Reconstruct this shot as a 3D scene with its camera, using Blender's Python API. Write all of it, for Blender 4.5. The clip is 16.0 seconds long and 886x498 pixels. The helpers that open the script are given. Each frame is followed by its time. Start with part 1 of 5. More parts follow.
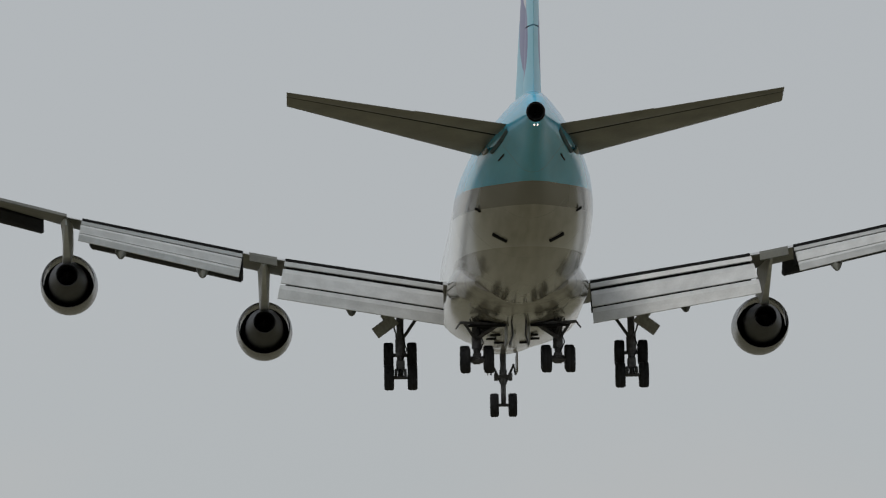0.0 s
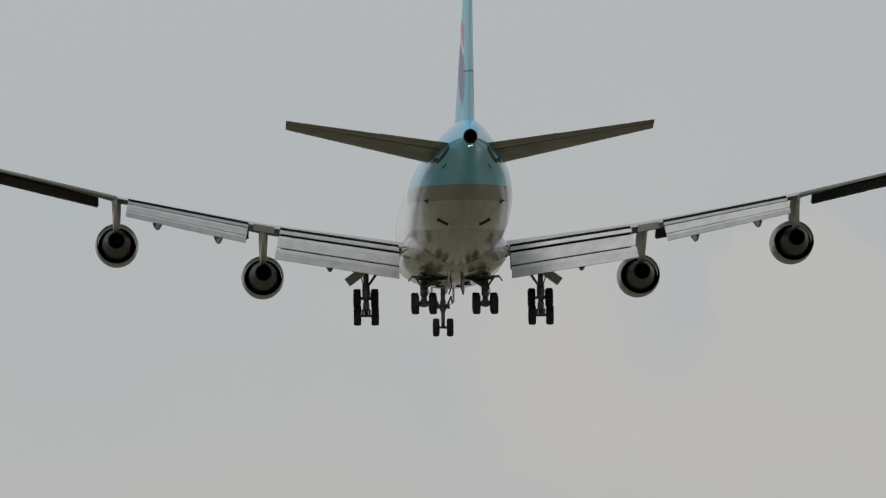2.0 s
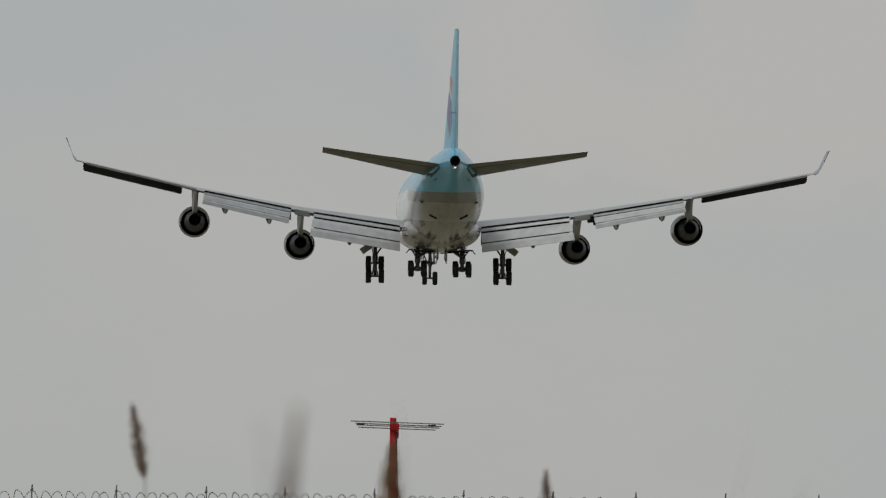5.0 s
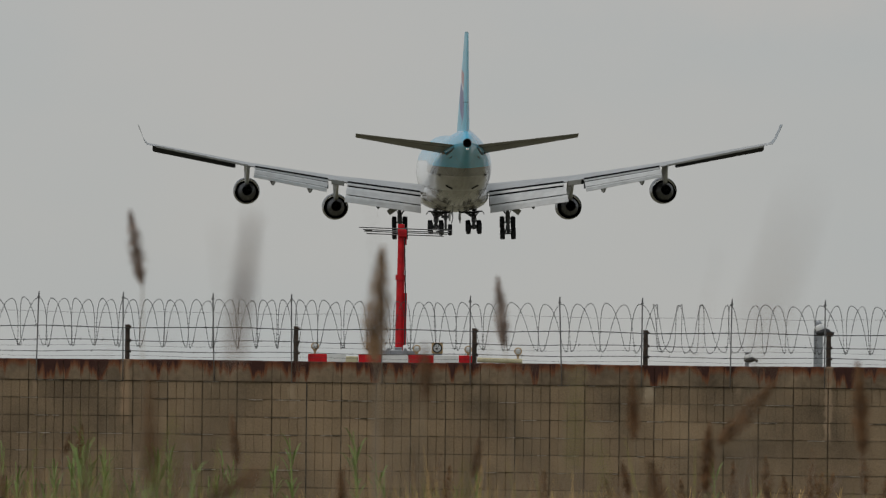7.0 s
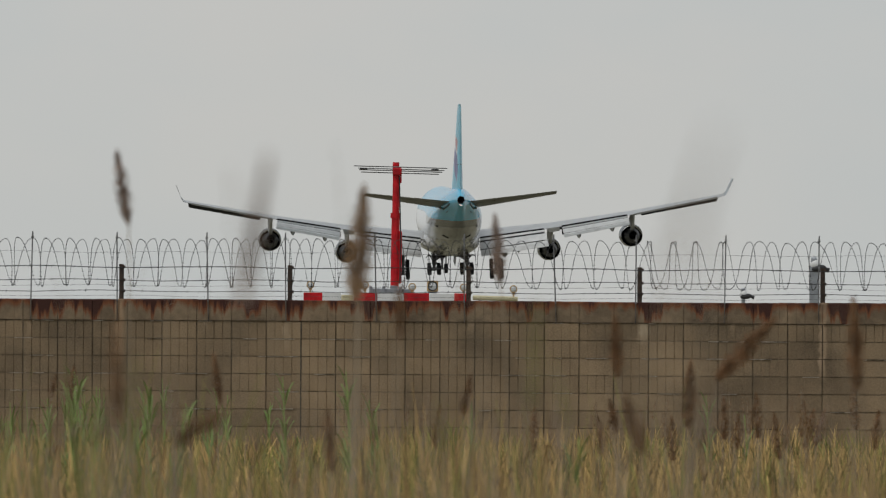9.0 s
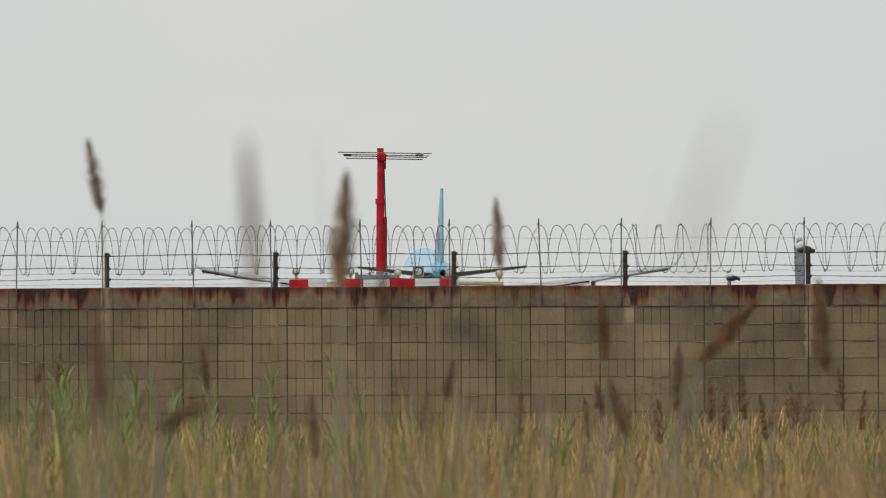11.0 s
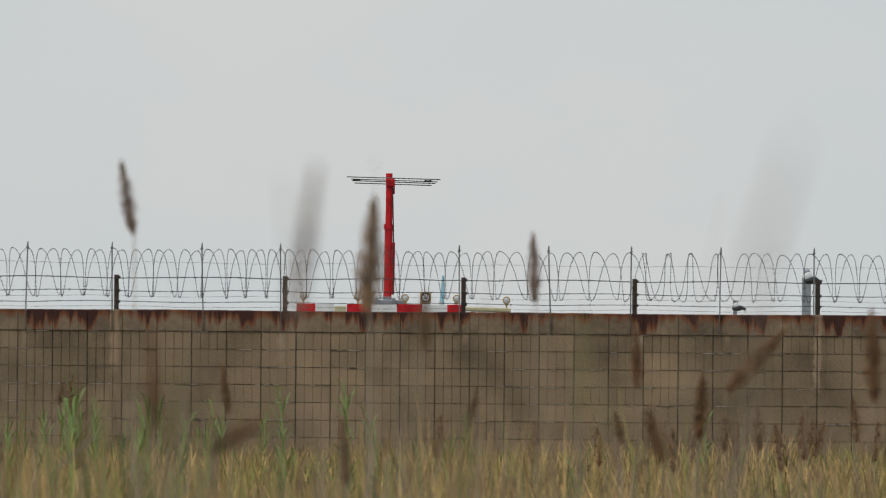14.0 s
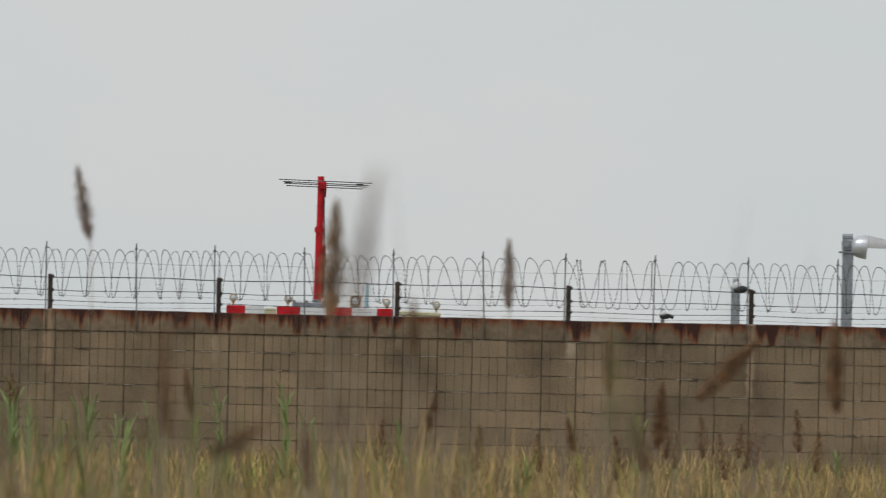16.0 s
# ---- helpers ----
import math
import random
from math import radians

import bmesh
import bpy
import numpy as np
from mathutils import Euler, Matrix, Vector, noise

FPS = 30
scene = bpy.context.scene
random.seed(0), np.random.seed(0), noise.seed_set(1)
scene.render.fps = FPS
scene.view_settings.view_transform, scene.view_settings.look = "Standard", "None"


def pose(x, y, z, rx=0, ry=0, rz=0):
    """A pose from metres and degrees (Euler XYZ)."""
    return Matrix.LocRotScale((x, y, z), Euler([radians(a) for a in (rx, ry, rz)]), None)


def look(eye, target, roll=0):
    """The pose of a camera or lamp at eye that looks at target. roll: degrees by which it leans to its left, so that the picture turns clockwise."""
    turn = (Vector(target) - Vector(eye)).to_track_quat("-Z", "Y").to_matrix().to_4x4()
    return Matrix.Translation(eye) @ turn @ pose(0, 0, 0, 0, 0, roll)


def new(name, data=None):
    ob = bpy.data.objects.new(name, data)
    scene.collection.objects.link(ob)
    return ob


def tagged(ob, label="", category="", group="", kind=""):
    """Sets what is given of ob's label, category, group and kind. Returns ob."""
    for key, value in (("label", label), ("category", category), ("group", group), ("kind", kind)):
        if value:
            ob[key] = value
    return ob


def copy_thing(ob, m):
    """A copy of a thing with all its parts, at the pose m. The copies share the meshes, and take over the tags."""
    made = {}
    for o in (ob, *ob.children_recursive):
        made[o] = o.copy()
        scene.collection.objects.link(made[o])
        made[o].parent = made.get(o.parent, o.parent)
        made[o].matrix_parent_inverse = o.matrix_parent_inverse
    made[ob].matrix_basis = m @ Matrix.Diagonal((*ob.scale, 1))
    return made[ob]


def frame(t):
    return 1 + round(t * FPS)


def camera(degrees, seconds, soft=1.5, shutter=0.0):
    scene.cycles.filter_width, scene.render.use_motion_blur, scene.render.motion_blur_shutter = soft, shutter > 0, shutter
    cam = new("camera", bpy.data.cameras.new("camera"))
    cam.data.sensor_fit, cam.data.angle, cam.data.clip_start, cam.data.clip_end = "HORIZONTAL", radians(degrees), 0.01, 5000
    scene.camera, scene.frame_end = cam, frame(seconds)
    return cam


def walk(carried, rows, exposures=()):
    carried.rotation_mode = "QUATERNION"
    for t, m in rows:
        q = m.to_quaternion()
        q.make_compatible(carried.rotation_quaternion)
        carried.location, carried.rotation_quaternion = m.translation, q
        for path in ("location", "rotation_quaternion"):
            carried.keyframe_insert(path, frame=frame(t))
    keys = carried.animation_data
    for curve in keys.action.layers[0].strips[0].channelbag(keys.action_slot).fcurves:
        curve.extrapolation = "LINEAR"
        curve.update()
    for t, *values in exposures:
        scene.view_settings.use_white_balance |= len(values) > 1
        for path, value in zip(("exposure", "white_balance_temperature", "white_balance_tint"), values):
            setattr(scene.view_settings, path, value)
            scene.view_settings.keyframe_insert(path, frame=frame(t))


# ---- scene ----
# Camera: a long lens on a low stand among the reeds.
EYE = 1.15
cam = camera(5.28, 16.0, soft=1.1, shutter=0.18)
cam.data.dof.use_dof = True
cam.data.dof.focus_distance = 200.0
cam.data.dof.aperture_fstop = 19.0

# Seconds, side shift of the eye, turn to the left, tilt up, lean to the right.
VIEW = [
    (0, -0.064, 0.604, 6.375, -0.611),
    (0.5, -0.064, 0.589, 5.683, -0.899),
    (1, -0.064, 0.427, 5.095, -1.200),
    (1.5, -0.064, 0.366, 4.485, -0.832),
    (2, -0.064, 0.119, 4.211, -0.798),
    (2.5, -0.064, -0.087, 4.125, -0.684),
    (3, -0.064, -0.129, 3.775, -0.714),
    (5.5, -0.055, 0.016, 1.859, -0.838),
    (6, -0.043, 0.037, 1.401, -0.963),
    (6.5, -0.030, 0.030, 1.270, -0.787),
    (7, -0.018, -0.005, 1.165, -0.646),
    (7.5, -0.009, -0.016, 1.119, -0.695),
    (8, -0.000, -0.085, 0.994, -0.557),
    (8.5, 0.009, -0.027, 0.922, -0.470),
    (9, 0.018, -0.026, 0.796, -0.347),
    (11.5, 0.023, -0.118, 0.707, 0.340),
    (12, 0.011, -0.168, 0.772, 0.067),
    (12.5, -0.000, -0.188, 0.768, -0.452),
    (13, -0.014, -0.253, 0.752, -0.416),
    (13.5, -0.027, -0.198, 0.787, -0.570),
    (14, -0.036, -0.084, 0.863, -0.474),
    (14.5, -0.046, -0.121, 0.890, -0.414),
    (15, -0.060, 0.062, 0.878, -0.420),
    (15.5, -0.082, 0.144, 0.895, -0.717),
    (16, -0.137, -0.529, 0.895, -1.302),
]
# The airliner: seconds, place of its tail end, heading, nose up, right wing down.
FLIGHT = [
    (0, -0.47, 421.1, 54.35, 1.69, 1.54, -1.40),
    (0.5, -0.29, 458.5, 53.24, 1.62, 1.54, -1.08),
    (1, -0.10, 496.0, 52.14, 1.64, 1.59, -1.01),
    (1.5, 0.09, 533.4, 51.05, 1.66, 1.47, -1.09),
    (2, 0.29, 570.9, 49.96, 1.71, 1.35, -1.20),
    (2.5, 0.49, 608.3, 48.84, 1.69, 1.21, -1.18),
    (3, 0.69, 645.8, 47.67, 1.68, 1.11, -1.08),
    (5.5, 1.77, 833.7, 38.39, 1.97, 1.47, 0.25),
    (6, 1.98, 871.5, 35.82, 2.01, 1.55, -0.44),
    (6.5, 2.19, 909.2, 33.32, 2.03, 1.63, -0.71),
    (7, 2.34, 947.0, 30.90, 2.06, 1.65, -0.74),
    (7.5, 2.45, 984.8, 28.63, 2.06, 1.70, -1.38),
    (8, 2.48, 1022.6, 26.38, 2.08, 1.70, -1.90),
    (8.5, 2.50, 1060.4, 24.19, 2.13, 1.75, -1.65),
    (9, 2.54, 1098.2, 22.02, 2.16, 1.80, -1.07),
    (11.5, 2.37, 1285.0, 11.56, 2.2, 3.4, 0.0),
    (12, 2.49, 1323.0, 9.65, 2.2, 3.6, 0.0),
    (12.5, 1.92, 1359.0, 7.81, 2.2, 3.2, 0.0),
    (13, 2.22, 1394.0, 7.62, 2.2, 2.6, 0.0),
    (14, 2.2, 1458.0, 8.12, 2.2, 1.6, 0.0),
    (16, 2.2, 1560.0, 8.82, 2.2, 0.3, 0.0),
]


def attitude(x, y, z, yaw, pitch, roll):
    return pose(x, y, z, 0, 0, yaw) @ pose(0, 0, 0, pitch, 0, 0) @ pose(0, 0, 0, 0, roll, 0)


walk(cam, [(t, attitude(x, 0, EYE, a, b, c) @ pose(0, 0, 0, 90, 0, 0)) for t, x, a, b, c in VIEW],
     exposures=[(0, 0.0, 6500, 10), (3, -0.02, 6500, 10), (5.5, -0.17, 6500, 10), (6.5, -0.17, 6500, 10), (7.5, 0.03, 6500, 10), (8, 0.12, 6500, 10), (9, 0.16, 6500, 10), (11.5, 0.49, 6420, 10), (12.5, 0.42, 6340, 10), (16, 0.38, 6320, 10)])

# ---- world: high thin overcast ----
world = bpy.data.worlds.new("overcast_sky")
scene.world = world
world.use_nodes = True
wn = world.node_tree.nodes
wl = world.node_tree.links
wn.clear()
w_out = wn.new("ShaderNodeOutputWorld")
w_bg = wn.new("ShaderNodeBackground")
w_sky = wn.new("ShaderNodeTexSky")
w_sky.sky_type = "NISHITA"
w_sky.sun_disc = False
w_sky.sun_elevation = radians(48)
w_sky.sun_rotation = radians(-60)
w_gain = wn.new("ShaderNodeMix")
w_gain.data_type = "RGBA"
w_gain.blend_type = "MULTIPLY"
w_gain.inputs[0].default_value = 1.0
w_gain.inputs[7].default_value = (0.9, 0.9, 0.9, 1)
w_co = wn.new("ShaderNodeTexCoord")
w_map = wn.new("ShaderNodeMapping")
w_map.inputs["Scale"].default_value = (9, 9, 16)
w_n = wn.new("ShaderNodeTexNoise")
w_n.inputs["Scale"].default_value = 2.2
w_n.inputs["Detail"].default_value = 5
w_n.inputs["Roughness"].default_value = 0.5
w_r = wn.new("ShaderNodeValToRGB")
w_r.color_ramp.elements[0].position = 0.4
w_r.color_ramp.elements[0].color = (4.36, 4.6, 4.7, 1)
w_r.color_ramp.elements[1].position = 0.62
w_r.color_ramp.elements[1].color = (4.7, 4.7, 4.68, 1)
w_r2 = wn.new("ShaderNodeValToRGB")
w_r2.color_ramp.elements[0].position = 0.34
w_r2.color_ramp.elements[0].color = (4.42, 4.62, 4.62, 1)
w_r2.color_ramp.elements[1].position = 0.66
w_r2.color_ramp.elements[1].color = (4.78, 4.79, 4.66, 1)
w_sep = wn.new("ShaderNodeSeparateXYZ")
w_el = wn.new("ShaderNodeMapRange")
w_el.inputs[1].default_value, w_el.inputs[2].default_value = 0.02, 0.075
w_two = wn.new("ShaderNodeMix")
w_two.data_type = "RGBA"
wl.new(w_co.outputs["Generated"], w_sep.inputs[0])
wl.new(w_sep.outputs[2], w_el.inputs[0])
wl.new(w_n.outputs["Fac"], w_r2.inputs["Fac"])
wl.new(w_el.outputs[0], w_two.inputs[0])
wl.new(w_r2.outputs["Color"], w_two.inputs[6])
wl.new(w_r.outputs["Color"], w_two.inputs[7])
w_mix = wn.new("ShaderNodeMix")
w_mix.data_type = "RGBA"
w_mix.inputs[0].default_value = 0.93
w_bg.inputs["Strength"].default_value = 0.1
wl.new(w_co.outputs["Generated"], w_map.inputs["Vector"])
wl.new(w_map.outputs["Vector"], w_n.inputs["Vector"])
wl.new(w_n.outputs["Fac"], w_r.inputs["Fac"])
wl.new(w_sky.outputs["Color"], w_gain.inputs[6])
wl.new(w_gain.outputs[2], w_mix.inputs[6])
w_high = wn.new("ShaderNodeMapRange")
w_high.inputs[1].default_value, w_high.inputs[2].default_value = 0.07, 0.105
w_three = wn.new("ShaderNodeMix")
w_three.data_type = "RGBA"
w_three.inputs[7].default_value = (4.5, 4.7, 4.84, 1)
wl.new(w_sep.outputs[2], w_high.inputs[0])
wl.new(w_high.outputs[0], w_three.inputs[0])
wl.new(w_two.outputs[2], w_three.inputs[6])


def sky_math(op, a, b=None, c=None):
    k = wn.new("ShaderNodeMath")
    k.operation = op
    for i, v in enumerate((a, b, c)):
        if isinstance(v, (int, float)):
            k.inputs[i].default_value = v
        elif v is not None:
            wl.new(v, k.inputs[i])
    return k.outputs[0]


def sky_step(v, lo, hi):
    k = wn.new("ShaderNodeMapRange")
    k.interpolation_type = "SMOOTHSTEP"
    k.inputs[1].default_value, k.inputs[2].default_value = lo, hi
    wl.new(v, k.inputs[0])
    return k.outputs[0]


# one pale heap of cloud low in the sky ahead, billowed along its top, with a grey hollow; measures in degrees
w_bil = wn.new("ShaderNodeTexNoise")
w_bil.inputs["Scale"].default_value = 85
w_bil.inputs["Detail"].default_value = 6
w_bil.inputs["Roughness"].default_value = 0.62
wl.new(w_co.outputs["Generated"], w_bil.inputs["Vector"])
w_bump = sky_math("SUBTRACT", w_bil.outputs["Fac"], 0.5)
w_az = sky_math("MULTIPLY", w_sep.outputs[0], 57.3)
w_up = sky_math("MULTIPLY", w_sep.outputs[2], 57.3)


def sky_lobe(az, up, wide, high, soft):
    """1 inside an oval with a billowed edge."""
    p = sky_math("DIVIDE", sky_math("SUBTRACT", w_az, az), wide)
    q = sky_math("DIVIDE", sky_math("SUBTRACT", w_up, up), high)
    r = sky_math("SQRT", sky_math("ADD", sky_math("MULTIPLY", p, p), sky_math("MULTIPLY", q, q)))
    return sky_step(sky_math("MULTIPLY_ADD", w_bump, 1.1, r), 1.0 + soft, 1.0 - soft)


w_heap = sky_lobe(2.0, 3.9, 0.6, 0.55, 0.14)
for lobe in ((2.95, 3.7, 0.7, 0.65, 0.2), (0.8, 3.45, 0.7, 0.7, 0.5), (1.8, 3.25, 1.4, 0.65, 0.5), (3.6, 3.2, 1.2, 0.8, 0.4)):
    w_heap = sky_math("MAXIMUM", w_heap, sky_lobe(*lobe))
w_hollow = sky_lobe(1.2, 3.85, 0.3, 0.42, 0.5)
w_heap = sky_math("MULTIPLY", w_heap, sky_math("SUBTRACT", 1.0, sky_math("MULTIPLY", w_hollow, 0.55)))
w_heap = sky_math("MULTIPLY", w_heap, sky_step(w_sep.outputs[1], 0.2, 0.6))
w_four = wn.new("ShaderNodeMix")
w_four.data_type = "RGBA"
w_four.inputs[7].default_value = (5.12, 4.9, 4.7, 1)
wl.new(sky_math("MULTIPLY", w_heap, 0.75), w_four.inputs[0])
wl.new(w_three.outputs[2], w_four.inputs[6])
wl.new(w_four.outputs[2], w_mix.inputs[7])
wl.new(w_mix.outputs[2], w_bg.inputs["Color"])
wl.new(w_bg.outputs["Background"], w_out.inputs["Surface"])

sun = new("sun", bpy.data.lights.new("sun", "SUN"))
sun.data.energy = 0.9
sun.data.angle = radians(20)
sun.data.color = (1.0, 0.96, 0.9)
sun.matrix_world = look((0, 0, 0), (0.55, 0.45, -0.95))


# ---- materials ----
def mat(name, base, rough=0.6, metal=0.0, vary=0.15, scale=8.0, bump=0.0, bump_scale=40.0, tint=None, random_tint=0.0, spec=0.5, island=False, world_coords=False):
    """A painted or natural surface: base colour broken up at two scales, with fine relief."""
    m = bpy.data.materials.new(name)
    m.use_nodes = True
    n, l = m.node_tree.nodes, m.node_tree.links
    b = n["Principled BSDF"]
    b.inputs["Metallic"].default_value = metal
    b.inputs["Roughness"].default_value = rough
    b.inputs["Specular IOR Level"].default_value = spec
    co = n.new("ShaderNodeTexCoord")
    place = n.new("ShaderNodeNewGeometry").outputs["Position"] if world_coords else co.outputs["Object"]
    big, small = n.new("ShaderNodeTexNoise"), n.new("ShaderNodeTexNoise")
    big.inputs["Scale"].default_value, small.inputs["Scale"].default_value = scale, scale * (55 if world_coords else 9)
    big.inputs["Detail"].default_value, small.inputs["Detail"].default_value = 4, 3
    l.new(place, big.inputs["Vector"])
    l.new(place, small.inputs["Vector"])
    add = n.new("ShaderNodeMath")
    add.operation = "MULTIPLY_ADD"
    add.inputs[1].default_value = 0.4
    l.new(small.outputs["Fac"], add.inputs[0])
    l.new(big.outputs["Fac"], add.inputs[2])
    ramp = n.new("ShaderNodeValToRGB")
    other = tint or tuple(c * (1 - 2.2 * vary) for c in base)
    ramp.color_ramp.elements[0].position, ramp.color_ramp.elements[1].position = 0.45, 0.95
    ramp.color_ramp.elements[0].color = (*other, 1)
    ramp.color_ramp.elements[1].color = (*[min(1, c * (1 + vary)) for c in base], 1)
    l.new(add.outputs[0], ramp.inputs["Fac"])
    colour = ramp.outputs["Color"]
    if random_tint:
        info = n.new("ShaderNodeNewGeometry" if island else "ShaderNodeObjectInfo")
        hue = n.new("ShaderNodeHueSaturation")
        mr = n.new("ShaderNodeMapRange")
        mr.inputs[3].default_value, mr.inputs[4].default_value = 1 - random_tint, 1 + random_tint
        l.new(info.outputs["Random Per Island" if island else "Random"], mr.inputs[0])
        l.new(mr.outputs[0], hue.inputs["Value"])
        l.new(colour, hue.inputs["Color"])
        colour = hue.outputs["Color"]
    l.new(colour, b.inputs["Base Color"])
    if bump:
        bn, bt = n.new("ShaderNodeBump"), n.new("ShaderNodeTexNoise")
        bt.inputs["Scale"].default_value = bump_scale
        bt.inputs["Detail"].default_value = 4
        bn.inputs["Strength"].default_value = bump
        bn.inputs["Distance"].default_value = 0.02
        l.new(place, bt.inputs["Vector"])
        l.new(bt.outputs["Fac"], bn.inputs["Height"])
        l.new(bn.outputs["Normal"], b.inputs["Normal"])
    return m


def glow(name, colour, strength):
    m = bpy.data.materials.new(name)
    m.use_nodes = True
    b = m.node_tree.nodes["Principled BSDF"]
    b.inputs["Base Color"].default_value = (*colour, 1)
    b.inputs["Emission Color"].default_value = (*colour, 1)
    b.inputs["Emission Strength"].default_value = strength
    return m


def maths(nodes, links, op, a, b=None, c=None):
    k = nodes.new("ShaderNodeMath")
    k.operation = op
    for i, v in enumerate((a, b, c)):
        if v is None:
            continue
        if isinstance(v, (int, float)):
            k.inputs[i].default_value = v
        else:
            links.new(v, k.inputs[i])
    return k.outputs[0]


def mixed(nodes, links, fac, a, b):
    k = nodes.new("ShaderNodeMix")
    k.data_type = "RGBA"
    for i, v in ((0, fac), (6, a), (7, b)):
        if isinstance(v, tuple):
            k.inputs[i].default_value = (*v, 1)
        else:
            links.new(v, k.inputs[i])
    return k.outputs[2]


def livery():
    """Sky-blue upper body, pale flank band, silver-grey belly with soot and panel seams; the belly's dark band is
    painted-in reflection.
    """
    m = mat("airliner_skin", (0.5, 0.5, 0.5), rough=0.2, vary=0.1, scale=0.35)
    n, l = m.node_tree.nodes, m.node_tree.links
    b = n["Principled BSDF"]
    co = n.new("ShaderNodeTexCoord")
    sep = n.new("ShaderNodeSeparateXYZ")
    l.new(co.outputs["Object"], sep.inputs[0])
    x, y, z = sep.outputs
    soot = n.new("ShaderNodeTexNoise")
    sm = n.new("ShaderNodeMapping")
    sm.inputs["Scale"].default_value = (1.6, 0.12, 1.0)
    l.new(co.outputs["Object"], sm.inputs["Vector"])
    l.new(sm.outputs["Vector"], soot.inputs["Vector"])
    soot.inputs["Scale"].default_value = 1.0
    soot.inputs["Detail"].default_value = 6
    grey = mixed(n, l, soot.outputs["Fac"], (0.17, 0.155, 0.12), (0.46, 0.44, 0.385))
    blue = mixed(n, l, soot.outputs["Fac"], (0.035, 0.36, 0.56), (0.09, 0.56, 0.82))
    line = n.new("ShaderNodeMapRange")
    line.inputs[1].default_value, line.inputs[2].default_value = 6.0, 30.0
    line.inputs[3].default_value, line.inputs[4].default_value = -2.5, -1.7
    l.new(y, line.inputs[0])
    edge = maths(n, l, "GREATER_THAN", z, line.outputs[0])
    pale = n.new("ShaderNodeMapRange")
    pale.inputs[1].default_value, pale.inputs[2].default_value = 13.0, 22.0
    l.new(y, pale.inputs[0])
    white = maths(n, l, "LESS_THAN", maths(n, l, "ABSOLUTE", maths(n, l, "SUBTRACT", maths(n, l, "SUBTRACT", z, line.outputs[0]), -1.3)), 1.25)
    grey = mixed(n, l, maths(n, l, "MULTIPLY", white, pale.outputs[0]), grey, (0.82, 0.83, 0.82))
    # dark band under the blue: uneven reflection on the belly put into the colour
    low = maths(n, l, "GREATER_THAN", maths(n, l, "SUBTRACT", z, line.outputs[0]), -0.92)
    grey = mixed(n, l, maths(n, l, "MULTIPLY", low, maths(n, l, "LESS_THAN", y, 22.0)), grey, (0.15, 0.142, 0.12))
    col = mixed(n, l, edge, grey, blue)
    frames = maths(n, l, "LESS_THAN", maths(n, l, "FRACT", maths(n, l, "MULTIPLY", y, 0.19)), 0.006)
    col = mixed(n, l, maths(n, l, "MULTIPLY", frames, 0.55), col, (0.12, 0.12, 0.11))
    # grime behind the wheel bays and pale streaks along the keel
    grime = n.new("ShaderNodeTexNoise")
    grime.inputs["Scale"].default_value = 1.3
    grime.inputs["Detail"].default_value = 5
    l.new(co.outputs["Object"], grime.inputs["Vector"])
    reach = n.new("ShaderNodeMapRange")
    reach.inputs[1].default_value, reach.inputs[2].default_value = 21.0, 29.0
    l.new(y, reach.inputs[0])
    below = n.new("ShaderNodeMapRange")
    below.inputs[1].default_value, below.inputs[2].default_value = -4.2, -5.9
    l.new(z, below.inputs[0])
    spot = n.new("ShaderNodeMapRange")
    spot.inputs[1].default_value, spot.inputs[2].default_value = 0.47, 0.66
    l.new(grime.outputs["Fac"], spot.inputs[0])
    col = mixed(n, l, maths(n, l, "MULTIPLY", maths(n, l, "MULTIPLY", maths(n, l, "MULTIPLY", spot.outputs[0], 0.55), reach.outputs[0]), below.outputs[0]), col, (0.055, 0.048, 0.035))
    keel = n.new("ShaderNodeMapRange")
    keel.inputs[1].default_value, keel.inputs[2].default_value = 0.28, 0.05
    keel.inputs[4].default_value = 0.22
    l.new(maths(n, l, "ABSOLUTE", maths(n, l, "ADD", x, maths(n, l, "MULTIPLY_ADD", soot.outputs["Fac"], 0.9, -0.5))), keel.inputs[0])
    col = mixed(n, l, maths(n, l, "MULTIPLY", keel.outputs[0], maths(n, l, "LESS_THAN", z, -3.3)), col, (0.5, 0.48, 0.42))
    l.new(col, b.inputs["Base Color"])
    b.inputs["Coat Weight"].default_value = 0.5
    b.inputs["Coat Roughness"].default_value = 0.1
    return m


